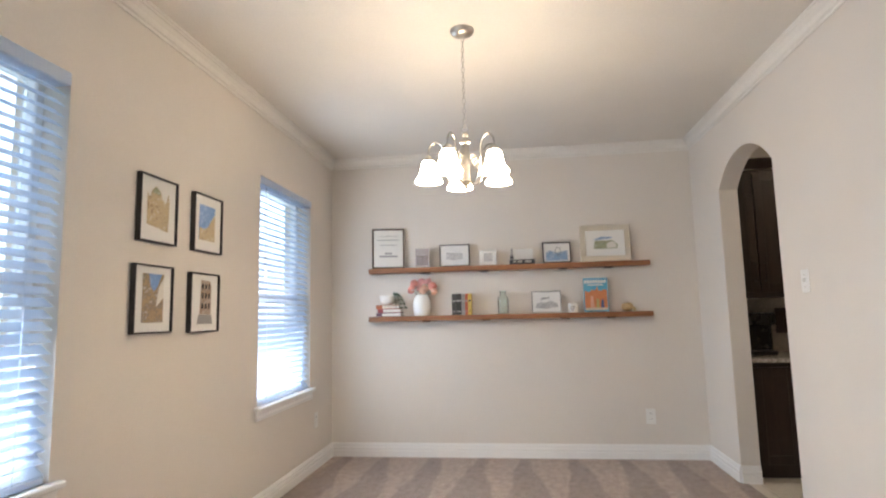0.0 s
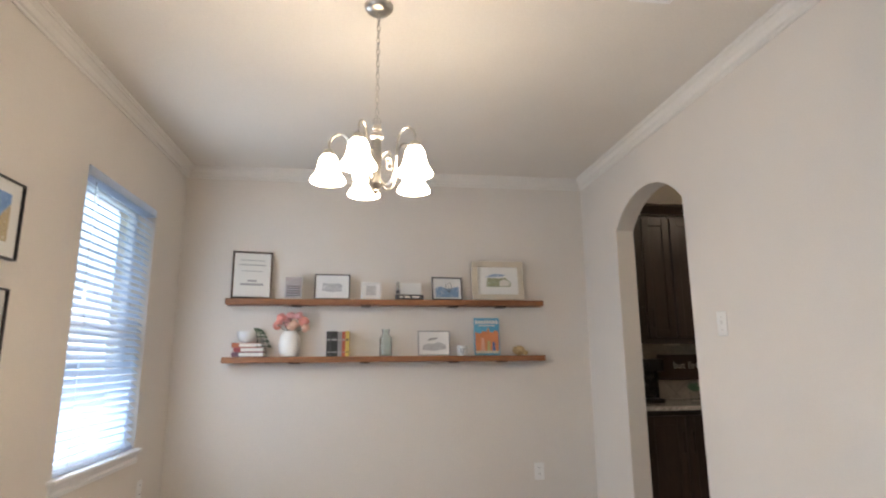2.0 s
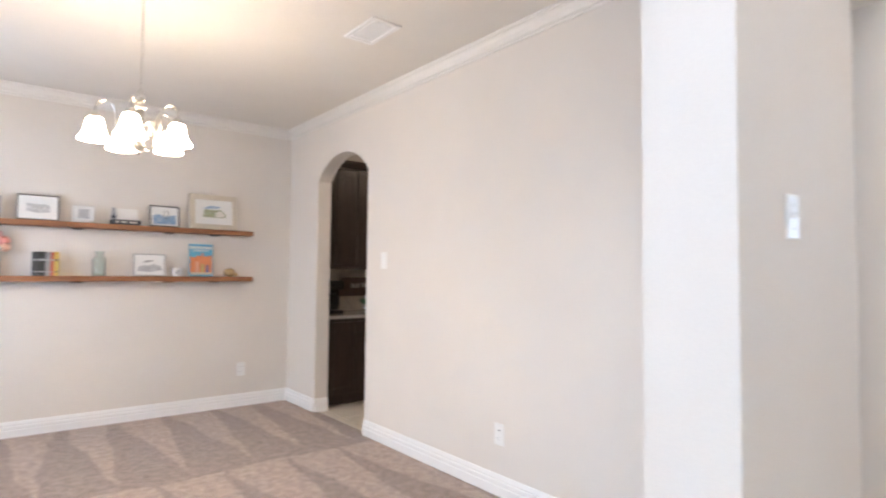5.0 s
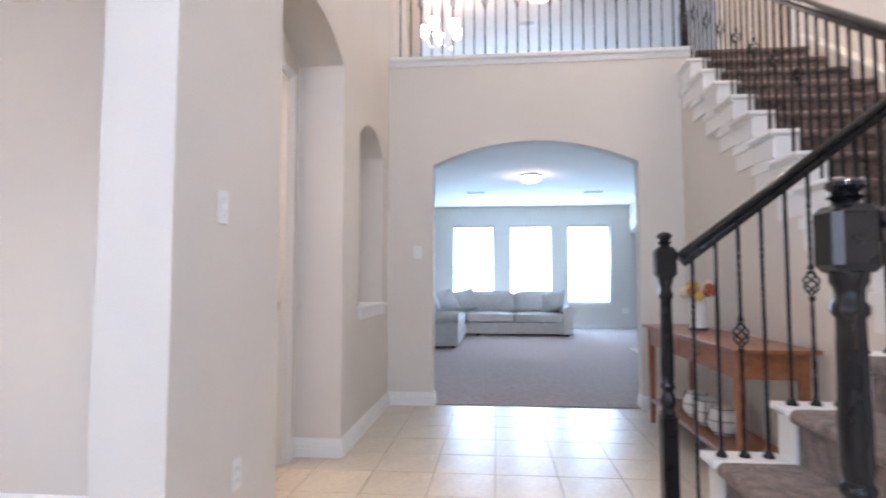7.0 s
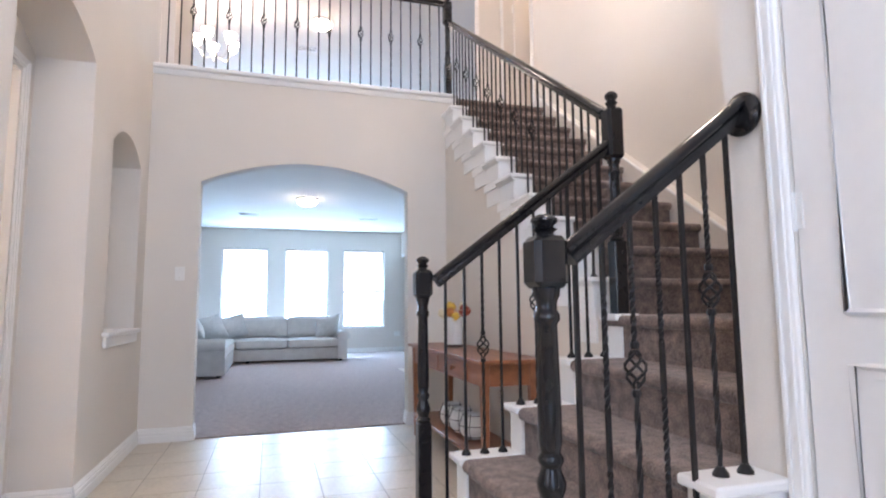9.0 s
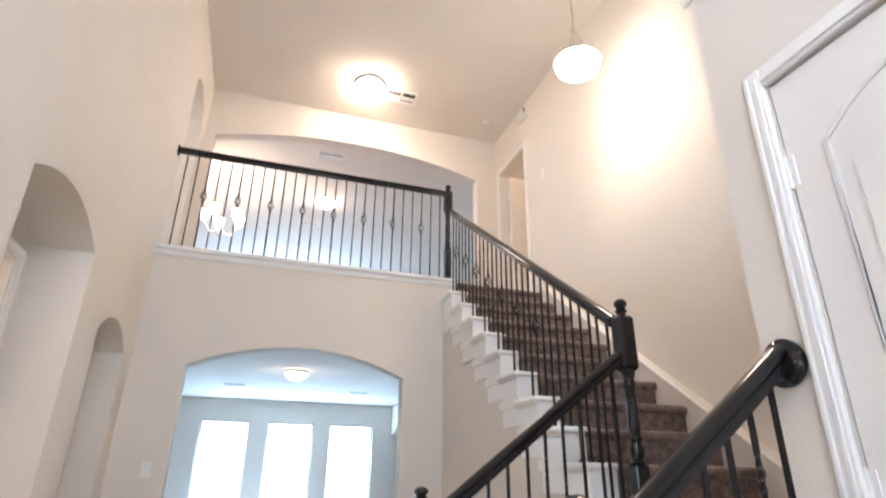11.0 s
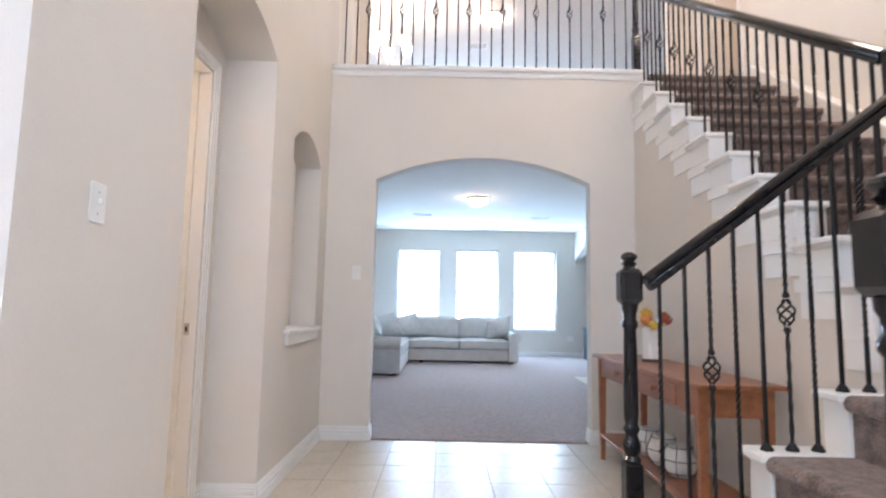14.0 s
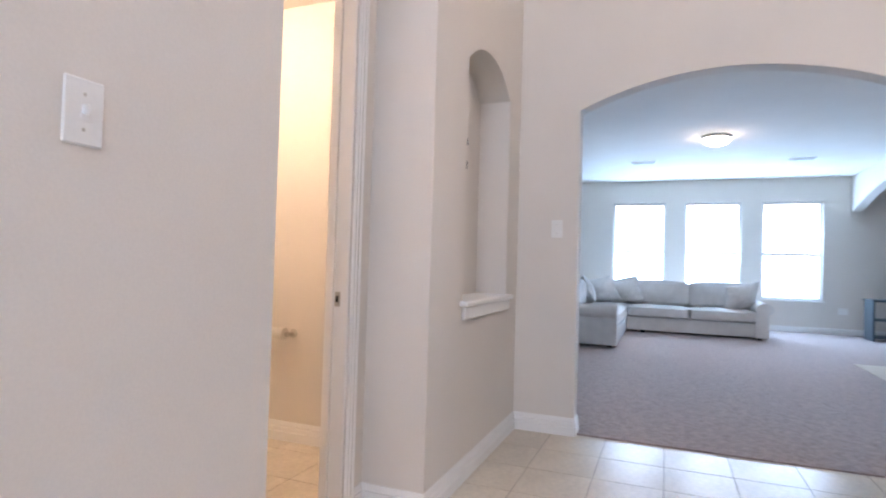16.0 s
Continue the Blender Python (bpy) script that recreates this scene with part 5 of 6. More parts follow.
for k in range(6):
    a = radians(-70 + 25 * k)
    st = [(0.012 * j * math.cos(a) * 1.2, -0.012 * j * abs(math.sin(a)) * 0.5, 0.02 + 0.012 * j - 0.0032 * j * j) for j in range(9)]
    s = part("stem", tube(st, 0.0015, 5), LEAF, pl2)
    lf = bmesh.new()
    for j in range(2, 9):
        for sgn in (-1, 1):
            p = Vector(st[j])
            m = Matrix.Translation(p + Vector((0, sgn * 0.006, 0.002))) @ Euler((random.uniform(-1, 1), random.uniform(-1, 1), random.uniform(0, 6))).to_matrix().to_4x4() @ Matrix.Diagonal((0.011, 0.006, 0.003, 1))
            bmesh.ops.create_icosphere(lf, subdivisions=1, radius=1, matrix=m)
    tagged(part("leaves", lf, LEAF, s), kind="stuff")
va = thing("vase", "matt white ceramic vase with a rounded body", "vase", at=pose(-0.513, Y_N - 0.06, ZL))
part("body", lathe([(0.0, 0.001), (0.05, 0.001), (0.062, 0.012), (0.072, 0.05), (0.073, 0.10), (0.066, 0.135), (0.05, 0.155), (0.044, 0.168), (0.047, 0.172), (0.038, 0.172), (0.04, 0.15), (0.0, 0.14)], 28), CERAMIC, va, smooth=True)
fw = thing("flower_bunch", "bunch of coral pink artificial flowers", "flowers", at=pose(-0.513, Y_N - 0.06, ZL + 0.16))
PINKS = [plain("coral_petal", (0.74, 0.30, 0.25)), plain("pink_petal", (0.80, 0.42, 0.40)), plain("peach_petal", (0.82, 0.52, 0.38))]
for k, (dx, dz, r) in enumerate(((-0.085, 0.055, 0.042), (-0.03, 0.075, 0.046), (0.03, 0.06, 0.044), (0.085, 0.08, 0.048), (0.055, 0.115, 0.04), (0.0, 0.035, 0.04), (-0.06, 0.10, 0.04), (0.0, 0.115, 0.04), (0.10, 0.035, 0.036))):
    blossom = bmesh.new()
    c = Vector((dx, -0.015 + 0.012 * (k % 2), dz))
    for j in range(26):
        d = Vector((random.gauss(0, 1), random.gauss(0, 1), random.gauss(0.2, 1))).normalized()
        q = d.to_track_quat("Z", "Y").to_matrix().to_4x4()
        bmesh.ops.create_icosphere(blossom, subdivisions=1, radius=1, matrix=Matrix.Translation(c + d * r * random.uniform(0.45, 0.8)) @ q @ Matrix.Diagonal((r * 0.42, r * 0.36, r * 0.10, 1)))
    part("blossom", blossom, PINKS[k % 3], fw, smooth=True)
    part("stalk", tube([(dx * 0.1, 0, -0.01), (dx * 0.6, -0.005, dz * 0.5), (dx, -0.01, dz)], 0.002, 5), LEAF, fw)
for i, (c, w, h) in enumerate((((0.05, 0.05, 0.05), 0.03, 0.168), ((0.035, 0.033, 0.03), 0.045, 0.17), ((0.26, 0.25, 0.25), 0.028, 0.166), ((0.45, 0.10, 0.05), 0.022, 0.168), ((0.58, 0.42, 0.10), 0.026, 0.17))):
    xs = -0.265 + (0, 0.031, 0.077, 0.106, 0.129)[i]
    b = thing("book", "upright %s book on the lower shelf" % ("black", "dark patterned", "grey", "red-orange", "mustard yellow")[i], "book", "upright books", pose(xs, Y_N - 0.065, ZL + 0.0005))
    part("cover", boxm((0, -0.045, 0), (w, 0.055, h), 0.002), plain("book_cloth", c), b)
    part("page_block", boxm((0.003, -0.04, h - 0.0005), (w - 0.003, 0.05, h + 0.0008)), PAPER, b)
    part("spine_label", boxm((0.004, -0.0458, h * 0.62), (w - 0.004, -0.0451, h * 0.70)), FRAME_GREY if i != 4 else INK, b)
    part("spine_label", boxm((0.004, -0.0458, h * 0.15), (w - 0.004, -0.0451, h * 0.19)), FRAME_GREY if i != 4 else INK, b)
gb = thing("glass_bottle", "pale green glass bottle with a wide neck", "bottle", at=pose(0.14, Y_N - 0.06, ZL + 0.0005))
part("body", lathe([(0.0, 0.0), (0.040, 0.0), (0.043, 0.006), (0.043, 0.115), (0.040, 0.128), (0.026, 0.145), (0.023, 0.155), (0.023, 0.172), (0.027, 0.174), (0.027, 0.184), (0.020, 0.184), (0.019, 0.155), (0.037, 0.122), (0.039, 0.01), (0, 0.008)], 28), BOTTLE, gb, smooth=True)
fe = framed("wall_picture", "thin grey framed sketch of a street of houses", "picture", 0.228, 0.172, 0.018, 0.006, None, FRAME_GREY, None, on_shelf(0.48, ZL, -7, 3))
poly(fe, [(-0.085, 0.04), (0.0, 0.03), (0.09, 0.045), (0.085, 0.075), (0.03, 0.095), (0.0, 0.08), (-0.04, 0.085), (-0.075, 0.07)], -0.0107, pencil)
poly(fe, [(-0.05, 0.10), (0.02, 0.115), (0.03, 0.125), (-0.03, 0.12)], -0.0107, FRAME_GREY)
mg = thing("mug", "white ceramic mug with dark printed lines", "mug", at=pose(0.682, Y_N - 0.06, ZL + 0.0005, 0, 0, 0))
part("cup", lathe([(0.0, 0), (0.030, 0), (0.034, 0.004), (0.035, 0.07), (0.031, 0.07), (0.030, 0.008), (0, 0.006)], 24), CERAMIC, mg, smooth=True)
part("handle", tube([(0.033, 0, 0.055), (0.052, 0, 0.052), (0.056, 0, 0.035), (0.05, 0, 0.02), (0.033, 0, 0.016)], 0.0045, 8), CERAMIC, mg, smooth=True)
for zz, a0, a1 in ((0.045, -125, -60), (0.03, -135, -70), (0.018, -115, -75)):
    part("print_line", tube([(0.0352 * math.cos(radians(a)), 0.0352 * math.sin(radians(a)), zz) for a in range(a0, a1, 8)], 0.003, 5), INK, mg)
bb = thing("picture_book", "large blue picture book with an orange castle on its cover", "book", at=on_shelf(0.863, ZL, -6, -3))
part("cover", boxm((-0.092, -0.016, 0), (0.092, 0, 0.265), 0.002), plain("sky_blue_cover", (0.10, 0.36, 0.52), 0.35), bb)
part("page_block", boxm((-0.088, -0.013, 0.2645), (0.09, -0.003, 0.2658)), PAPER, bb)
poly(bb, [(-0.084, 0.012), (0.084, 0.012), (0.084, 0.165), (0.06, 0.175), (0.045, 0.16), (0.02, 0.165), (0.012, 0.20), (-0.002, 0.165), (-0.03, 0.17), (-0.05, 0.15), (-0.084, 0.165)], -0.0163, plain("orange_print", (0.62, 0.22, 0.09)))
poly(bb, [(-0.084, 0.012), (0.084, 0.012), (0.084, 0.03), (-0.084, 0.03)], -0.0172, plain("cream_print", (0.62, 0.52, 0.40)))
poly(bb, [(-0.045, 0.03), (-0.015, 0.03), (-0.022, 0.12), (-0.04, 0.12)], -0.0172, plain("rose_print", (0.66, 0.36, 0.25)))
poly(bb, [(0.035, 0.03), (0.06, 0.03), (0.055, 0.09), (0.04, 0.095)], -0.0172, plain("navy_print", (0.08, 0.12, 0.28)))
poly(bb, [(0.0, 0.03), (0.022, 0.03), (0.02, 0.10), (0.004, 0.10)], -0.0172, plain("olive_print", (0.45, 0.42, 0.16)))
for q in range(8):
    part("title_bar", boxm((-0.083 + q * 0.021, -0.0172, 0.222), (-0.067 + q * 0.021, -0.0161, 0.247)), PAPER, bb)
part("title_bar", boxm((-0.06, -0.0172, 0.205), (0.06, -0.0161, 0.213)), PAPER, bb)
sk2 = thing("brass_ornament", "small rounded brass-coloured ornament", "ornament", at=pose(1.095, Y_N - 0.06, ZL + 0.0005))
BRASS = mat("mottled_brass", (0.66, 0.50, 0.27), 0.35, 0.6, dark=(0.28, 0.17, 0.08), scale=40, grain=120, bump=0.3)
sb = bmesh.new()
bmesh.ops.create_icosphere(sb, subdivisions=3, radius=1, matrix=Matrix.Translation((0, 0, 0.035)) @ Matrix.Diagonal((0.048, 0.036, 0.035, 1)))
for v in sb.verts:
    v.co += v.co.normalized() * noise.noise(v.co * 45) * 0.006
    v.co.z = max(v.co.z, 0.0)
part("shell", sb, BRASS, sk2, smooth=True)
part("head", lathe([(0, 0.0), (0.018, 0.004), (0.020, 0.02), (0.012, 0.034), (0, 0.036)], 12, (0.045, -0.01, 0)), BRASS, sk2, smooth=True)

# ---- kitchen seen through the arch ----
KY, KU, KC = 4.45, 4.74, 0.79


def cabinet(name, label, x0, x1, y0, y1, z0, z1, toe=0.0):
    c = thing(name, label, "cabinet", "kitchen cabinets", pose(x0, y0, z0))
    w, h, d = x1 - x0, z1 - z0, y1 - y0
    part("body", boxm((0.001, 0.02, toe), (w - 0.001, d, h)), ESPRESSO, c)
    if toe:
        part("toe_kick", boxm((0.001, 0.07, 0), (w - 0.001, d, toe)), ESPRESSO, c)
    for i in range(2):
        a, b = 0.004 + i * w / 2, w / 2 - 0.004 + i * w / 2
        dr = part("door", boxm((a, 0.002, toe + 0.012), (b, 0.02, h - 0.03), 0.003), ESPRESSO, c)
        for lo, hi in (((a, toe + 0.012), (a + 0.055, h - 0.03)), ((b - 0.055, toe + 0.012), (b, h - 0.03)), ((a + 0.055, toe + 0.012), (b - 0.055, toe + 0.07)), ((a + 0.055, h - 0.088), (b - 0.055, h - 0.03))):
            part("door_rail", boxm((lo[0], -0.006, lo[1]), (hi[0], 0.0019, hi[1]), 0.002), ESPRESSO, dr)
        hx = b - 0.03 if i == 0 else a + 0.03
        hz = toe + 0.09 if toe == 0 else h - 0.26
        part("handle", tube([(hx, -0.006, hz), (hx, -0.028, hz + 0.008), (hx, -0.028, hz + 0.13), (hx, -0.006, hz + 0.138)], 0.0045, 6), IRON, dr, "dark metal bar handle")
    return c


for a, b in ((1.79, 2.34), (2.345, 2.895)):
    cabinet("base_cabinet", "dark espresso wooden base cabinet with panelled doors", a, b, KY, 5.04, 0, KC - 0.032, 0.09)
for a, b in ((1.79, 2.23), (2.235, 2.675), (2.68, 3.12)):
    cabinet("wall_cabinet", "dark espresso wooden wall cabinet with panelled doors", a, b, KU, 5.04, 1.225, 2.15)
for a, b in ((1.785, 3.125),):
    solid("crown_moulding", sweep([(0, 0), (0.02, 0), (0.05, 0.05), (0.055, 0.07), (0, 0.07)], (a, KU, 2.15), (b, KU, 2.15), (0, -1, 0)), ESPRESSO, "dark espresso crown along the cabinet tops", "moulding")
    solid("valance_strip", boxm((a, KU, 1.195), (b, KU + 0.02, 1.225), 0.003), ESPRESSO, "dark espresso rail under the wall cabinets", "moulding")
solid("worktop", boxm((1.785, KY - 0.03, KC - 0.03), (2.95, 5.045, KC), 0.006, 2), GRANITE, "speckled grey granite worktop on the base cabinets", "worktop")
spl = thing("backsplash", "diagonal stone tile backsplash behind the worktop", "backsplash")
st = mesh_of("tile", boxm((-0.104, -0.006, -0.104), (0.104, 0.0, 0.104), 0.003), SPLASH)
for i in range(9):
    for j in range(4):
        x, z = 1.9 + i * 0.15, KC + 0.04 + j * 0.15
        if (i + j) % 2 == 0 and x < 3.0 and z < 1.16:
            part("tile", st, None, spl, at=pose(x, 5.048, z, 0, 45, 0))
part("grout_bed", boxm((1.79, 5.0462, KC + 0.001), (3.1, 5.0495, 1.19)), SPLASH, spl)
sg = thing("coffee_sign", "dark wooden sign with pale coffee lettering", "sign", at=pose(2.235, 5.024, KC + 0.14))
part("board", boxm((-0.02, 0, 0.0), (0.50, 0.018, 0.19), 0.003), plain("dark_stained_board", (0.055, 0.026, 0.018)), sg)


def writing(parent, text, size, at, material):
    cu = bpy.data.curves.new("text", "FONT")
    cu.body, cu.size, cu.extrude = text, size, 0.0005
    tmp = bpy.data.objects.new("text", cu)
    me = bpy.data.meshes.new_from_object(tmp)
    bpy.data.objects.remove(tmp)
    me.materials.clear()
    me.materials.append(material)
    ob = new("lettering", me)
    ob.parent, ob.matrix_basis = parent, at
    return ob


writing(sg, "but first", 0.075, pose(0.10, -0.0015, 0.085, 90, 0, 0), PAPER)
writing(sg, "COFFEE", 0.075, pose(0.285, -0.0015, 0.085, 90, 0, 0), PAPER)
sc = thing("succulent", "small green plant in a glass on the worktop", "plant", at=pose(2.36, 4.80, KC + 0.0005))
part("cup", lathe([(0, 0), (0.03, 0), (0.036, 0.07), (0.033, 0.07), (0.027, 0.005), (0, 0.004)], 18), JAR, sc, smooth=True)
lf = bmesh.new()
for k in range(22):
    a, e = random.uniform(0, 6.28), random.uniform(0.5, 1.4)
    d = Vector((math.cos(a) * math.cos(e), math.sin(a) * math.cos(e), math.sin(e)))
    bmesh.ops.create_icosphere(lf, subdivisions=1, radius=1, matrix=Matrix.Translation(Vector((0, 0, 0.06)) + d * 0.045) @ d.to_track_quat("Z", "Y").to_matrix().to_4x4() @ Matrix.Diagonal((0.009, 0.005, 0.035, 1)))
tagged(part("leaves", lf, plain("jade_leaf", (0.08, 0.17, 0.09)), sc), kind="stuff")
km = thing("coffee_maker", "black coffee maker on the granite worktop", "appliance", at=pose(1.98, 4.78, KC + 0.0005))
part("body", boxm((-0.09, -0.02, 0), (0.09, 0.12, 0.30), 0.015, 2), BLACK, km)
part("brew_head", boxm((-0.085, -0.12, 0.21), (0.085, -0.02, 0.30), 0.02, 2), BLACK, km)
part("drip_tray", boxm((-0.08, -0.12, 0), (0.08, -0.02, 0.03), 0.008), IRON, km)

# ---- powder room ----
tp = thing("toilet_paper_holder", "brushed nickel holder with a white paper roll", "paper holder", at=pose(3.25, 1.80, 0.635))
for dy in (-0.075, 0.075):
    part("wall_post", lathe([(0.026, 0), (0.026, 0.006), (0.012, 0.014), (0.011, 0.05), (0.016, 0.056), (0.016, 0.07), (0, 0.074)], 18), NICKEL, tp, smooth=True, at=pose(0, dy, 0, 0, -90, 0))
part("spindle", tube([(-0.058, -0.075, 0), (-0.058, 0.075, 0)], 0.008), NICKEL, tp)
part("paper_roll", lathe([(0.012, -0.055), (0.034, -0.055), (0.034, 0.055), (0.012, 0.055)], 24), PAPER, tp, "white paper roll", True, at=pose(-0.058, 0, 0, 90, 0, 0))

# ---- console table ----
tb = thing("console_table", "orange oak console table with two drawers and a lower shelf", "table", at=pose(2.08, -1.865, 0))
TL, TW, TH = 1.70, 0.40, 0.735
part("tabletop", boxm((0, 0, TH - 0.022), (TL, TW, TH), 0.005, 2), OAK, tb)
for x in (0.05, TL - 0.10):
    for y in (0.03, TW - 0.075):
        bm = boxm((x, y, 0), (x + 0.05, y + 0.05, TH - 0.023), 0.003)
        for v in bm.verts:
            if v.co.z < 0.3:
                v.co.x += 0.010 if v.co.x < x + 0.025 else -0.010
                v.co.y += 0.010 if v.co.y < y + 0.025 else -0.010
        part("leg", bm, OAK, tb)
part("apron", boxm((0.10, 0.035, TH - 0.15), (TL - 0.10, 0.055, TH - 0.022)), OAK, tb)
for x in (0.06, TL - 0.08):
    part("apron", boxm((x, 0.08, TH - 0.15), (x + 0.02, TW - 0.075, TH - 0.022)), OAK, tb)
part("apron", boxm((0.10, TW - 0.06, TH - 0.15), (TL - 0.10, TW - 0.035, TH - 0.022)), OAK, tb)
for x0, x1 in ((0.30, 0.78), (0.92, 1.40)):
    d = part("drawer_front", boxm((x0, TW - 0.036, TH - 0.135), (x1, TW - 0.028, TH - 0.035), 0.003), OAK, tb)
    part("knob", lathe([(0.008, 0), (0.007, 0.012), (0.017, 0.018), (0.019, 0.026), (0.012, 0.033), (0, 0.034)], 16), OAK, d, "turned wooden knob", True, at=pose((x0 + x1) / 2, TW - 0.028, TH - 0.085, -90, 0, 0))
part("lower_shelf", boxm((0.055, 0.035, 0.16), (TL - 0.055, TW - 0.03, 0.18), 0.003), OAK, tb)
FROST = mat("frosted_white_glass", (0.74, 0.73, 0.70), 0.3, vary=0.08, scale=12, bump=0)
WIRE = plain("dark_wire", (0.05, 0.035, 0.025), 0.5, 0.6)
for k in range(3):
    j = thing("wire_jar", "round clear glass jar in a dark wire holder", "jar", "jars on the table shelf", pose(2.08 + 0.62 + k * 0.22, -1.865 + 0.22, 0.1805))
    part("jar", lathe([(0, 0.002), (0.055, 0.002), (0.085, 0.04), (0.09, 0.085), (0.07, 0.13), (0.055, 0.145), (0.058, 0.16), (0.05, 0.16), (0.06, 0.13), (0.08, 0.085), (0.075, 0.045), (0.0, 0.012)], 24), FROST, j, "frosted white glass", smooth=True)
    for z, r in ((0.02, 0.078), (0.088, 0.095), (0.15, 0.063)):
        part("wire_ring", tube([(r * math.cos(t), r * math.sin(t), z) for t in [2 * math.pi * q / 20 for q in range(21)]], 0.0025, 5), WIRE, j)
    for q in range(5):
        a = 2 * math.pi * q / 5
        part("wire_rib", tube([(r * math.cos(a), r * math.sin(a), z) for z, r in ((0.003, 0.06), (0.03, 0.085), (0.088, 0.096), (0.13, 0.078), (0.165, 0.064))], 0.0025, 5), WIRE, j)
    part("candle", lathe([(0, 0.013), (0.035, 0.013), (0.035, 0.07), (0, 0.07)], 18), CERAMIC, j)
pv = thing("flower_vase", "square-ribbed white ceramic planter on a dark base", "vase", at=pose(3.18, -1.68, TH + 0.0005))
part("base", lathe([(0, 0), (0.062, 0), (0.062, 0.02), (0, 0.021)], 24), FRAME_BROWN, pv)
part("body", lathe([(0, 0.021), (0.055, 0.021), (0.057, 0.04), (0.059, 0.20), (0.062, 0.215), (0.055, 0.215), (0.052, 0.05), (0, 0.04)], 24), CERAMIC, pv, smooth=True)
for z in range(8):
    part("rib", tube([((0.0585 + 0.0003 * z) * math.cos(t), (0.0585 + 0.0003 * z) * math.sin(t), 0.045 + z * 0.02) for t in [2 * math.pi * q / 24 for q in range(25)]], 0.002, 5), CERAMIC, pv)
fw2 = thing("flower_bunch", "autumn flowers in cream, yellow and rust", "flowers", at=pose(3.18, -1.68, TH + 0.20))
cols = [plain("cream_petal", (0.72, 0.62, 0.42)), plain("yellow_petal", (0.70, 0.45, 0.07)), plain("rust_petal", (0.36, 0.07, 0.03)), plain("orange_petal", (0.55, 0.18, 0.04)), plain("blush_petal", (0.68, 0.46, 0.36))]
for k, (dx, dy, dz, r) in enumerate(((0.05, 0.07, 0.05, 0.05), (0.0, 0.03, 0.10, 0.048), (-0.09, -0.05, 0.07, 0.055), (-0.05, 0.05, 0.06, 0.045), (0.09, -0.02, 0.06, 0.05), (-0.02, -0.06, 0.10, 0.045), (-0.10, 0.03, 0.03, 0.04))):
    blossom = bmesh.new()
    c = Vector((dx, dy, dz))
    for j in range(26):
        d = Vector((random.gauss(0, 1), random.gauss(0, 1), random.gauss(0.2, 1))).normalized()
        bmesh.ops.create_icosphere(blossom, subdivisions=1, radius=1, matrix=Matrix.Translation(c + d * r * random.uniform(0.4, 0.8)) @ d.to_track_quat("Z", "Y").to_matrix().to_4x4() @ Matrix.Diagonal((r * 0.42, r * 0.34, r * 0.1, 1)))
    part("blossom", blossom, cols[k % 5], fw2, smooth=True)
    part("stalk", tube([(dx * 0.1, dy * 0.1, -0.02), (dx * 0.6, dy * 0.6, dz * 0.4), (dx, dy, dz)], 0.0025, 5), LEAF, fw2)

# ---- living room ----


def puff(lo, hi, bulge, seg=8):
    """A stuffed block with swollen faces."""
    bm = boxm(lo, hi)
    bmesh.ops.subdivide_edges(bm, edges=bm.edges[:], cuts=seg, use_grid_fill=True)
    c, s = (Vector(lo) + Vector(hi)) / 2, (Vector(hi) - Vector(lo)) / 2
    for v in bm.verts:
        d = [(v.co[i] - c[i]) / s[i] for i in range(3)]
        for i in range(3):
            o = [d[j] for j in range(3) if j != i]
            v.co[i] += bulge[i] * d[i] * (1 - o[0] ** 2) * (1 - o[1] ** 2) if abs(d[i]) > 0.99 else 0
        r = max(abs(a) for a in d)
        k = sum(1 for a in d if abs(a) > 0.85)
        if k >= 2:
            for i in range(3):
                if abs(d[i]) > 0.85:
                    v.co[i] -= math.copysign(0.022 * (abs(d[i]) - 0.85) / 0.15, d[i])
    return bm


so = thing("sectional_sofa", "pale grey upholstered sectional sofa with rolled arms", "sofa")
part("base", boxm((10.46, -1.70, 0.05), (11.45, 1.25, 0.27), 0.02, 2), SOFA, so, smooth=True)
part("base", boxm((8.30, 0.27, 0.05), (10.459, 1.25, 0.27), 0.02, 2), SOFA, so, smooth=True)
for a, b in ((-1.66, -0.70), (-0.695, 0.265)):
    part("seat_cushion", puff((10.42, a, 0.275), (11.10, b, 0.45), (0.01, 0.0, 0.02)), SOFA, so, smooth=True)
    part("back_cushion", puff((11.02, a, 0.455), (11.30, b, 0.87), (0.04, 0.0, 0.02)), SOFA, so, smooth=True)
for a, b in ((8.36, 9.4), (9.405, 10.41)):
    part("seat_cushion", puff((a, 0.275, 0.275), (b, 0.92, 0.45), (0, 0.01, 0.02)), SOFA, so, smooth=True)
    part("back_cushion", puff((a + 0.1, 0.90, 0.455), (b, 1.15, 0.86), (0, 0.03, 0.02)), SOFA, so, smooth=True)
part("corner_cushion", puff((10.42, 0.27, 0.275), (11.10, 1.0, 0.45), (0, 0, 0.02)), SOFA, so, smooth=True)
part("backrest_frame", boxm((11.25, -1.70, 0.27), (11.45, 1.25, 0.80), 0.05, 3), SOFA, so, smooth=True)
part("backrest_frame", boxm((8.30, 1.10, 0.27), (11.24, 1.25, 0.80), 0.05, 3), SOFA, so, smooth=True)


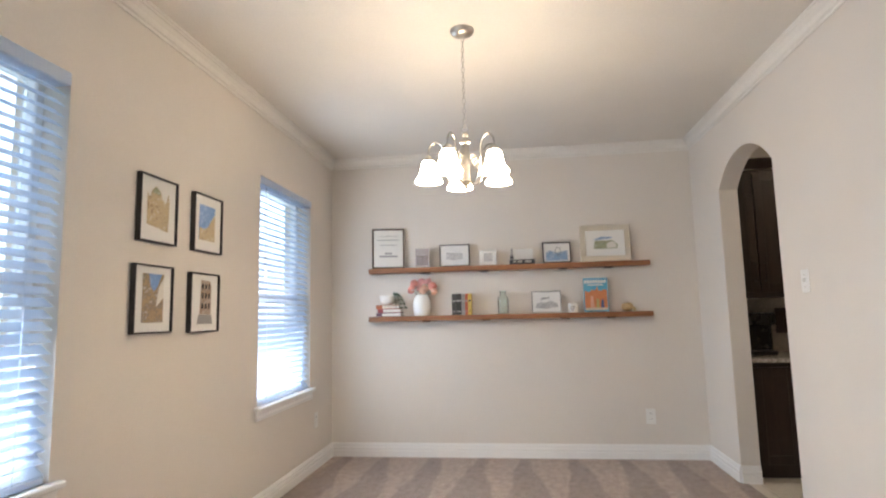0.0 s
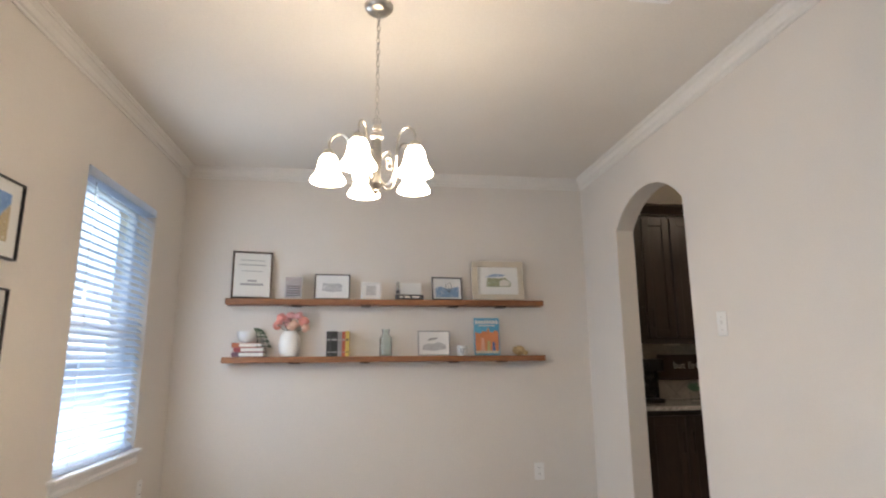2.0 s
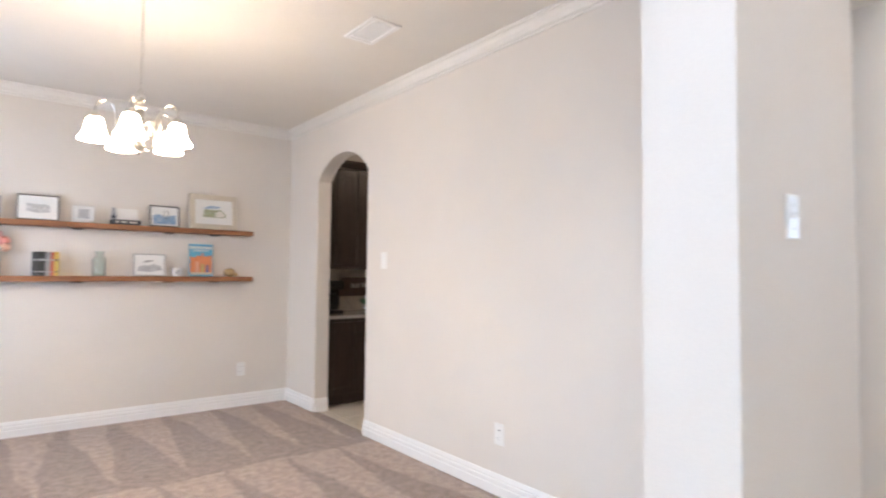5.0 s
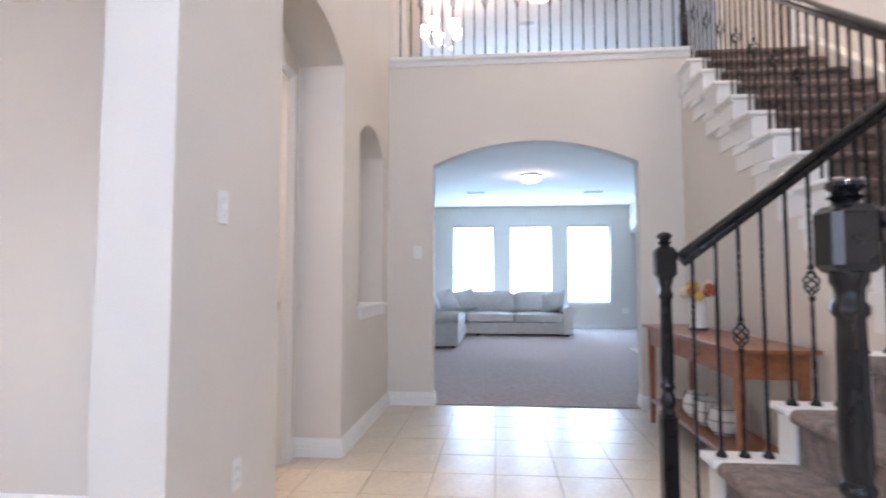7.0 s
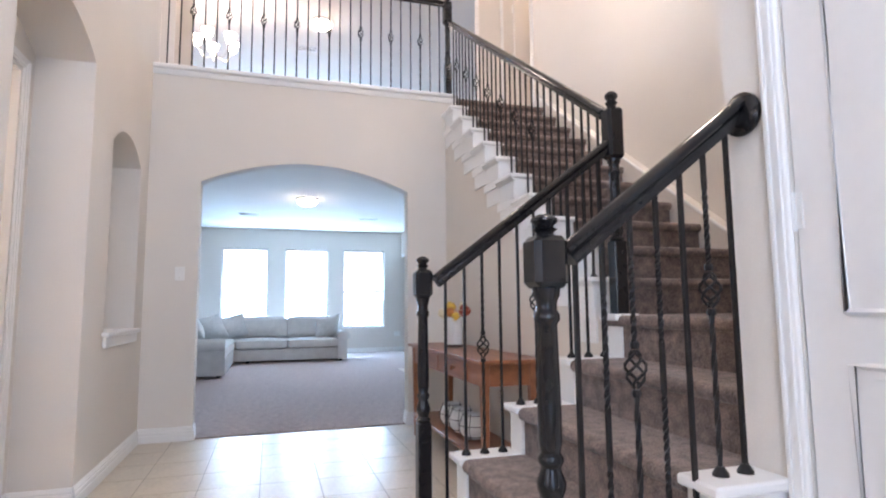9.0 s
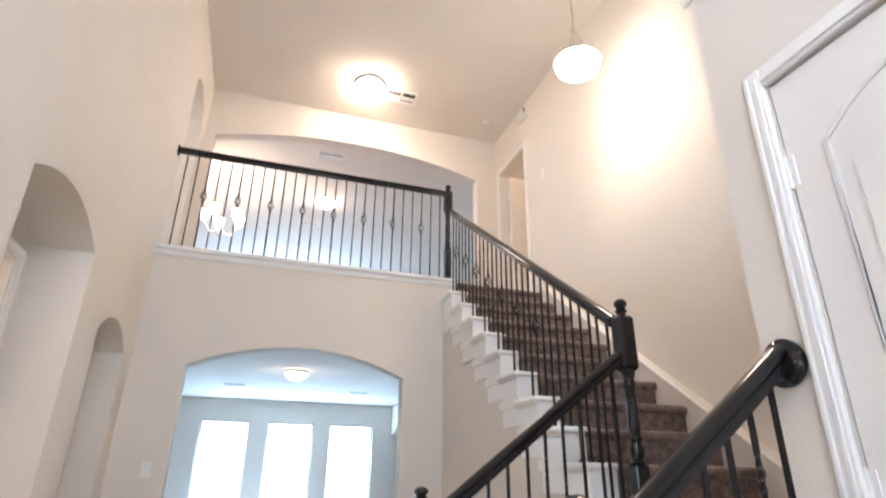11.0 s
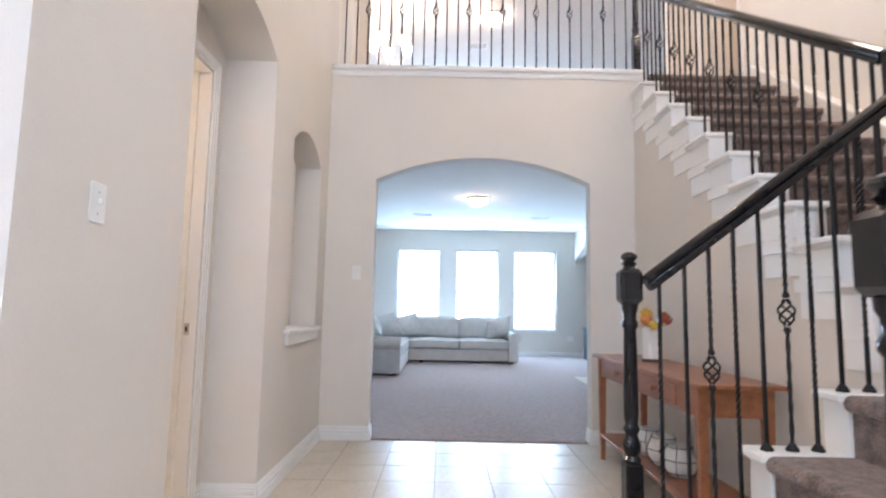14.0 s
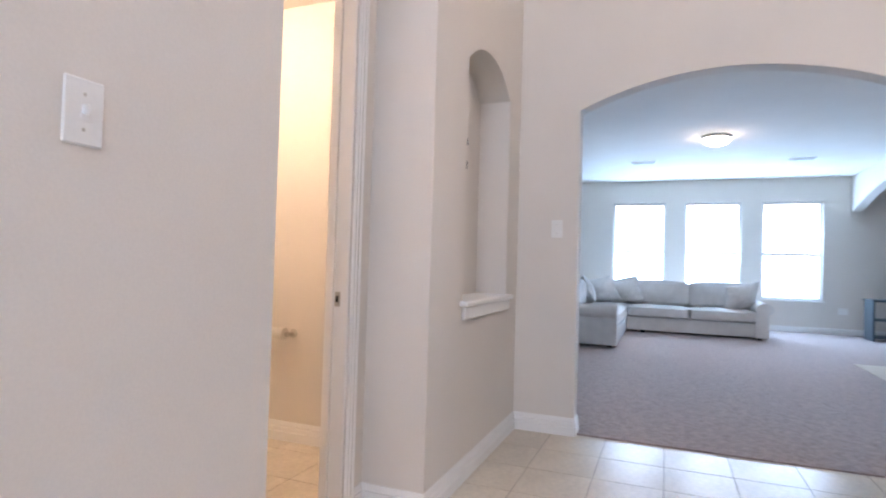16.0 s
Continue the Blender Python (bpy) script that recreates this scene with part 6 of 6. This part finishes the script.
def rolled_arm(at, length):
    pr = [(-0.09, 0.0), (0.09, 0.0), (0.09, 0.36)] + [(0.03 + 0.125 * math.cos(t), 0.44 + 0.10 * math.sin(t)) for t in [radians(-30 + 240 * k / 14) for k in range(15)]] + [(-0.09, 0.36)]
    bm = bmesh.new()
    e = [[bm.verts.new((x, u, z)) for u, z in pr] for x in (0, length)]
    n = len(pr)
    for i in range(n):
        bm.faces.new((e[0][i], e[0][(i + 1) % n], e[1][(i + 1) % n], e[1][i]))
    bm.faces.new(e[0][::-1]), bm.faces.new(e[1])
    part("rolled_arm", bm, SOFA, so, smooth=True, at=at)


rolled_arm(pose(10.40, -1.73, 0.05) @ Matrix.Diagonal((1, -1, 1, 1)), 1.04)
rolled_arm(pose(8.29, 0.27, 0.05, 0, 0, 90), 0.98)
for x, y in ((10.5, -1.74), (11.38, -1.74), (10.5, 0.0), (8.36, 0.34), (8.36, 1.18), (11.38, 1.18)):
    part("foot", boxm((x, y, 0.008), (x + 0.06, y + 0.06, 0.052), 0.004), BLACK, so)
for x, y, z, rz, tilt in ((10.86, -1.46, 0.47, 205, 28), (10.75, 0.62, 0.48, 150, 24), (10.95, 0.30, 0.48, 175, 22), (10.1, 0.82, 0.47, 110, 24)):
    pm = bmesh.new()
    add_box(pm, (-0.24, -0.05, 0), (0.24, 0.05, 0.42))
    bmesh.ops.subdivide_edges(pm, edges=pm.edges[:], cuts=9, use_grid_fill=True)
    for v in pm.verts:
        u, w = v.co.x / 0.24, (v.co.z - 0.21) / 0.21
        v.co.y *= 0.18 + 2.0 * (1 - u * u) ** 0.6 * (1 - w * w) ** 0.6
        v.co.x *= 1 - 0.08 * (1 - w * w)
        v.co.z = 0.21 + (v.co.z - 0.21) * (1 - 0.08 * (1 - u * u))
    cs = solid("throw_pillow", pm, CUSHION, "pale woven throw pillow on the sectional sofa", "pillow", "throw pillows", pose(x, y, z, -tilt, 12, rz - 90) @ Matrix.Diagonal((1.15, 1.15, 1.12, 1)), True)
tc = thing("media_console", "slate blue open media console", "console", at=pose(11.5, -4.6, 0.008))
SLATE = plain("slate_blue_paint", (0.05, 0.075, 0.09), 0.5)
part("top", boxm((-0.02, -0.6, 0.64), (0.46, 1.17, 0.675), 0.004), SLATE, tc)
for y in (-0.58, 0.0, 0.57, 1.12):
    part("side_panel", boxm((0, y, 0), (0.44, y + 0.03, 0.64), 0.002), SLATE, tc)
for z in (0.05, 0.33):
    part("shelf", boxm((0.01, -0.549, z), (0.44, 1.119, z + 0.022)), SLATE, tc)
tv = thing("television", "black flat television on the media console", "television", at=pose(11.72, -4.35, 0.684))
part("screen", boxm((-0.02, -0.6, 0.06), (0.015, 0.52, 0.70), 0.005), BLACK, tv)
part("stand", boxm((-0.1, -0.2, 0), (0.1, 0.15, 0.012), 0.004), BLACK, tv)
part("stand_neck", boxm((-0.015, -0.06, 0.012), (0.015, 0.02, 0.07)), BLACK, tv)

# ---- floor tiles ----
PITCH, GAP = 0.34, 0.0055


def tile_mesh(w, h):
    bm = bmesh.new()
    a, b, c = 0.0, 0.0005, 0.006
    lo = [bm.verts.new(p) for p in ((0, 0, -c), (w, 0, -c), (w, h, -c), (0, h, -c))]
    mi = [bm.verts.new(p) for p in ((0, 0, -b), (w, 0, -b), (w, h, -b), (0, h, -b))]
    hi = [bm.verts.new(p) for p in ((b, b, 0), (w - b, b, 0), (w - b, h - b, 0), (b, h - b, 0))]
    for p, q in ((lo, mi), (mi, hi)):
        for i in range(4):
            bm.faces.new((p[i], p[(i + 1) % 4], q[(i + 1) % 4], q[i]))
    bm.faces.new(hi)
    return mesh_of("tile", bm, TILE)


TILES = {}


def tiles(parent, x0, x1, y0, y1, ox=3.455, oy=0.012):
    i0, i1 = math.floor((x0 - ox) / PITCH), math.ceil((x1 - ox) / PITCH)
    j0, j1 = math.floor((y0 - oy) / PITCH), math.ceil((y1 - oy) / PITCH)
    for i in range(i0, i1):
        for j in range(j0, j1):
            a, b = max(x0, ox + i * PITCH + GAP / 2), min(x1, ox + (i + 1) * PITCH - GAP / 2)
            c, d = max(y0, oy + j * PITCH + GAP / 2), min(y1, oy + (j + 1) * PITCH - GAP / 2)
            if b - a < 0.02 or d - c < 0.02:
                continue
            key = (round(b - a, 3), round(d - c, 3))
            if key not in TILES:
                TILES[key] = tile_mesh(*key)
            part("tile", TILES[key], None, parent, at=pose(a, c, random.uniform(-0.0002, 0.0002), random.uniform(-0.03, 0.03), random.uniform(-0.03, 0.03), 0))


tiles(floor_foyer, -1.29, 4.165, -1.90, 0.838)
tiles(floor_powder, 1.45, 3.25, 0.842, 2.55)
tiles(floor_kitchen, 1.685, 3.2, 3.0, 4.6)
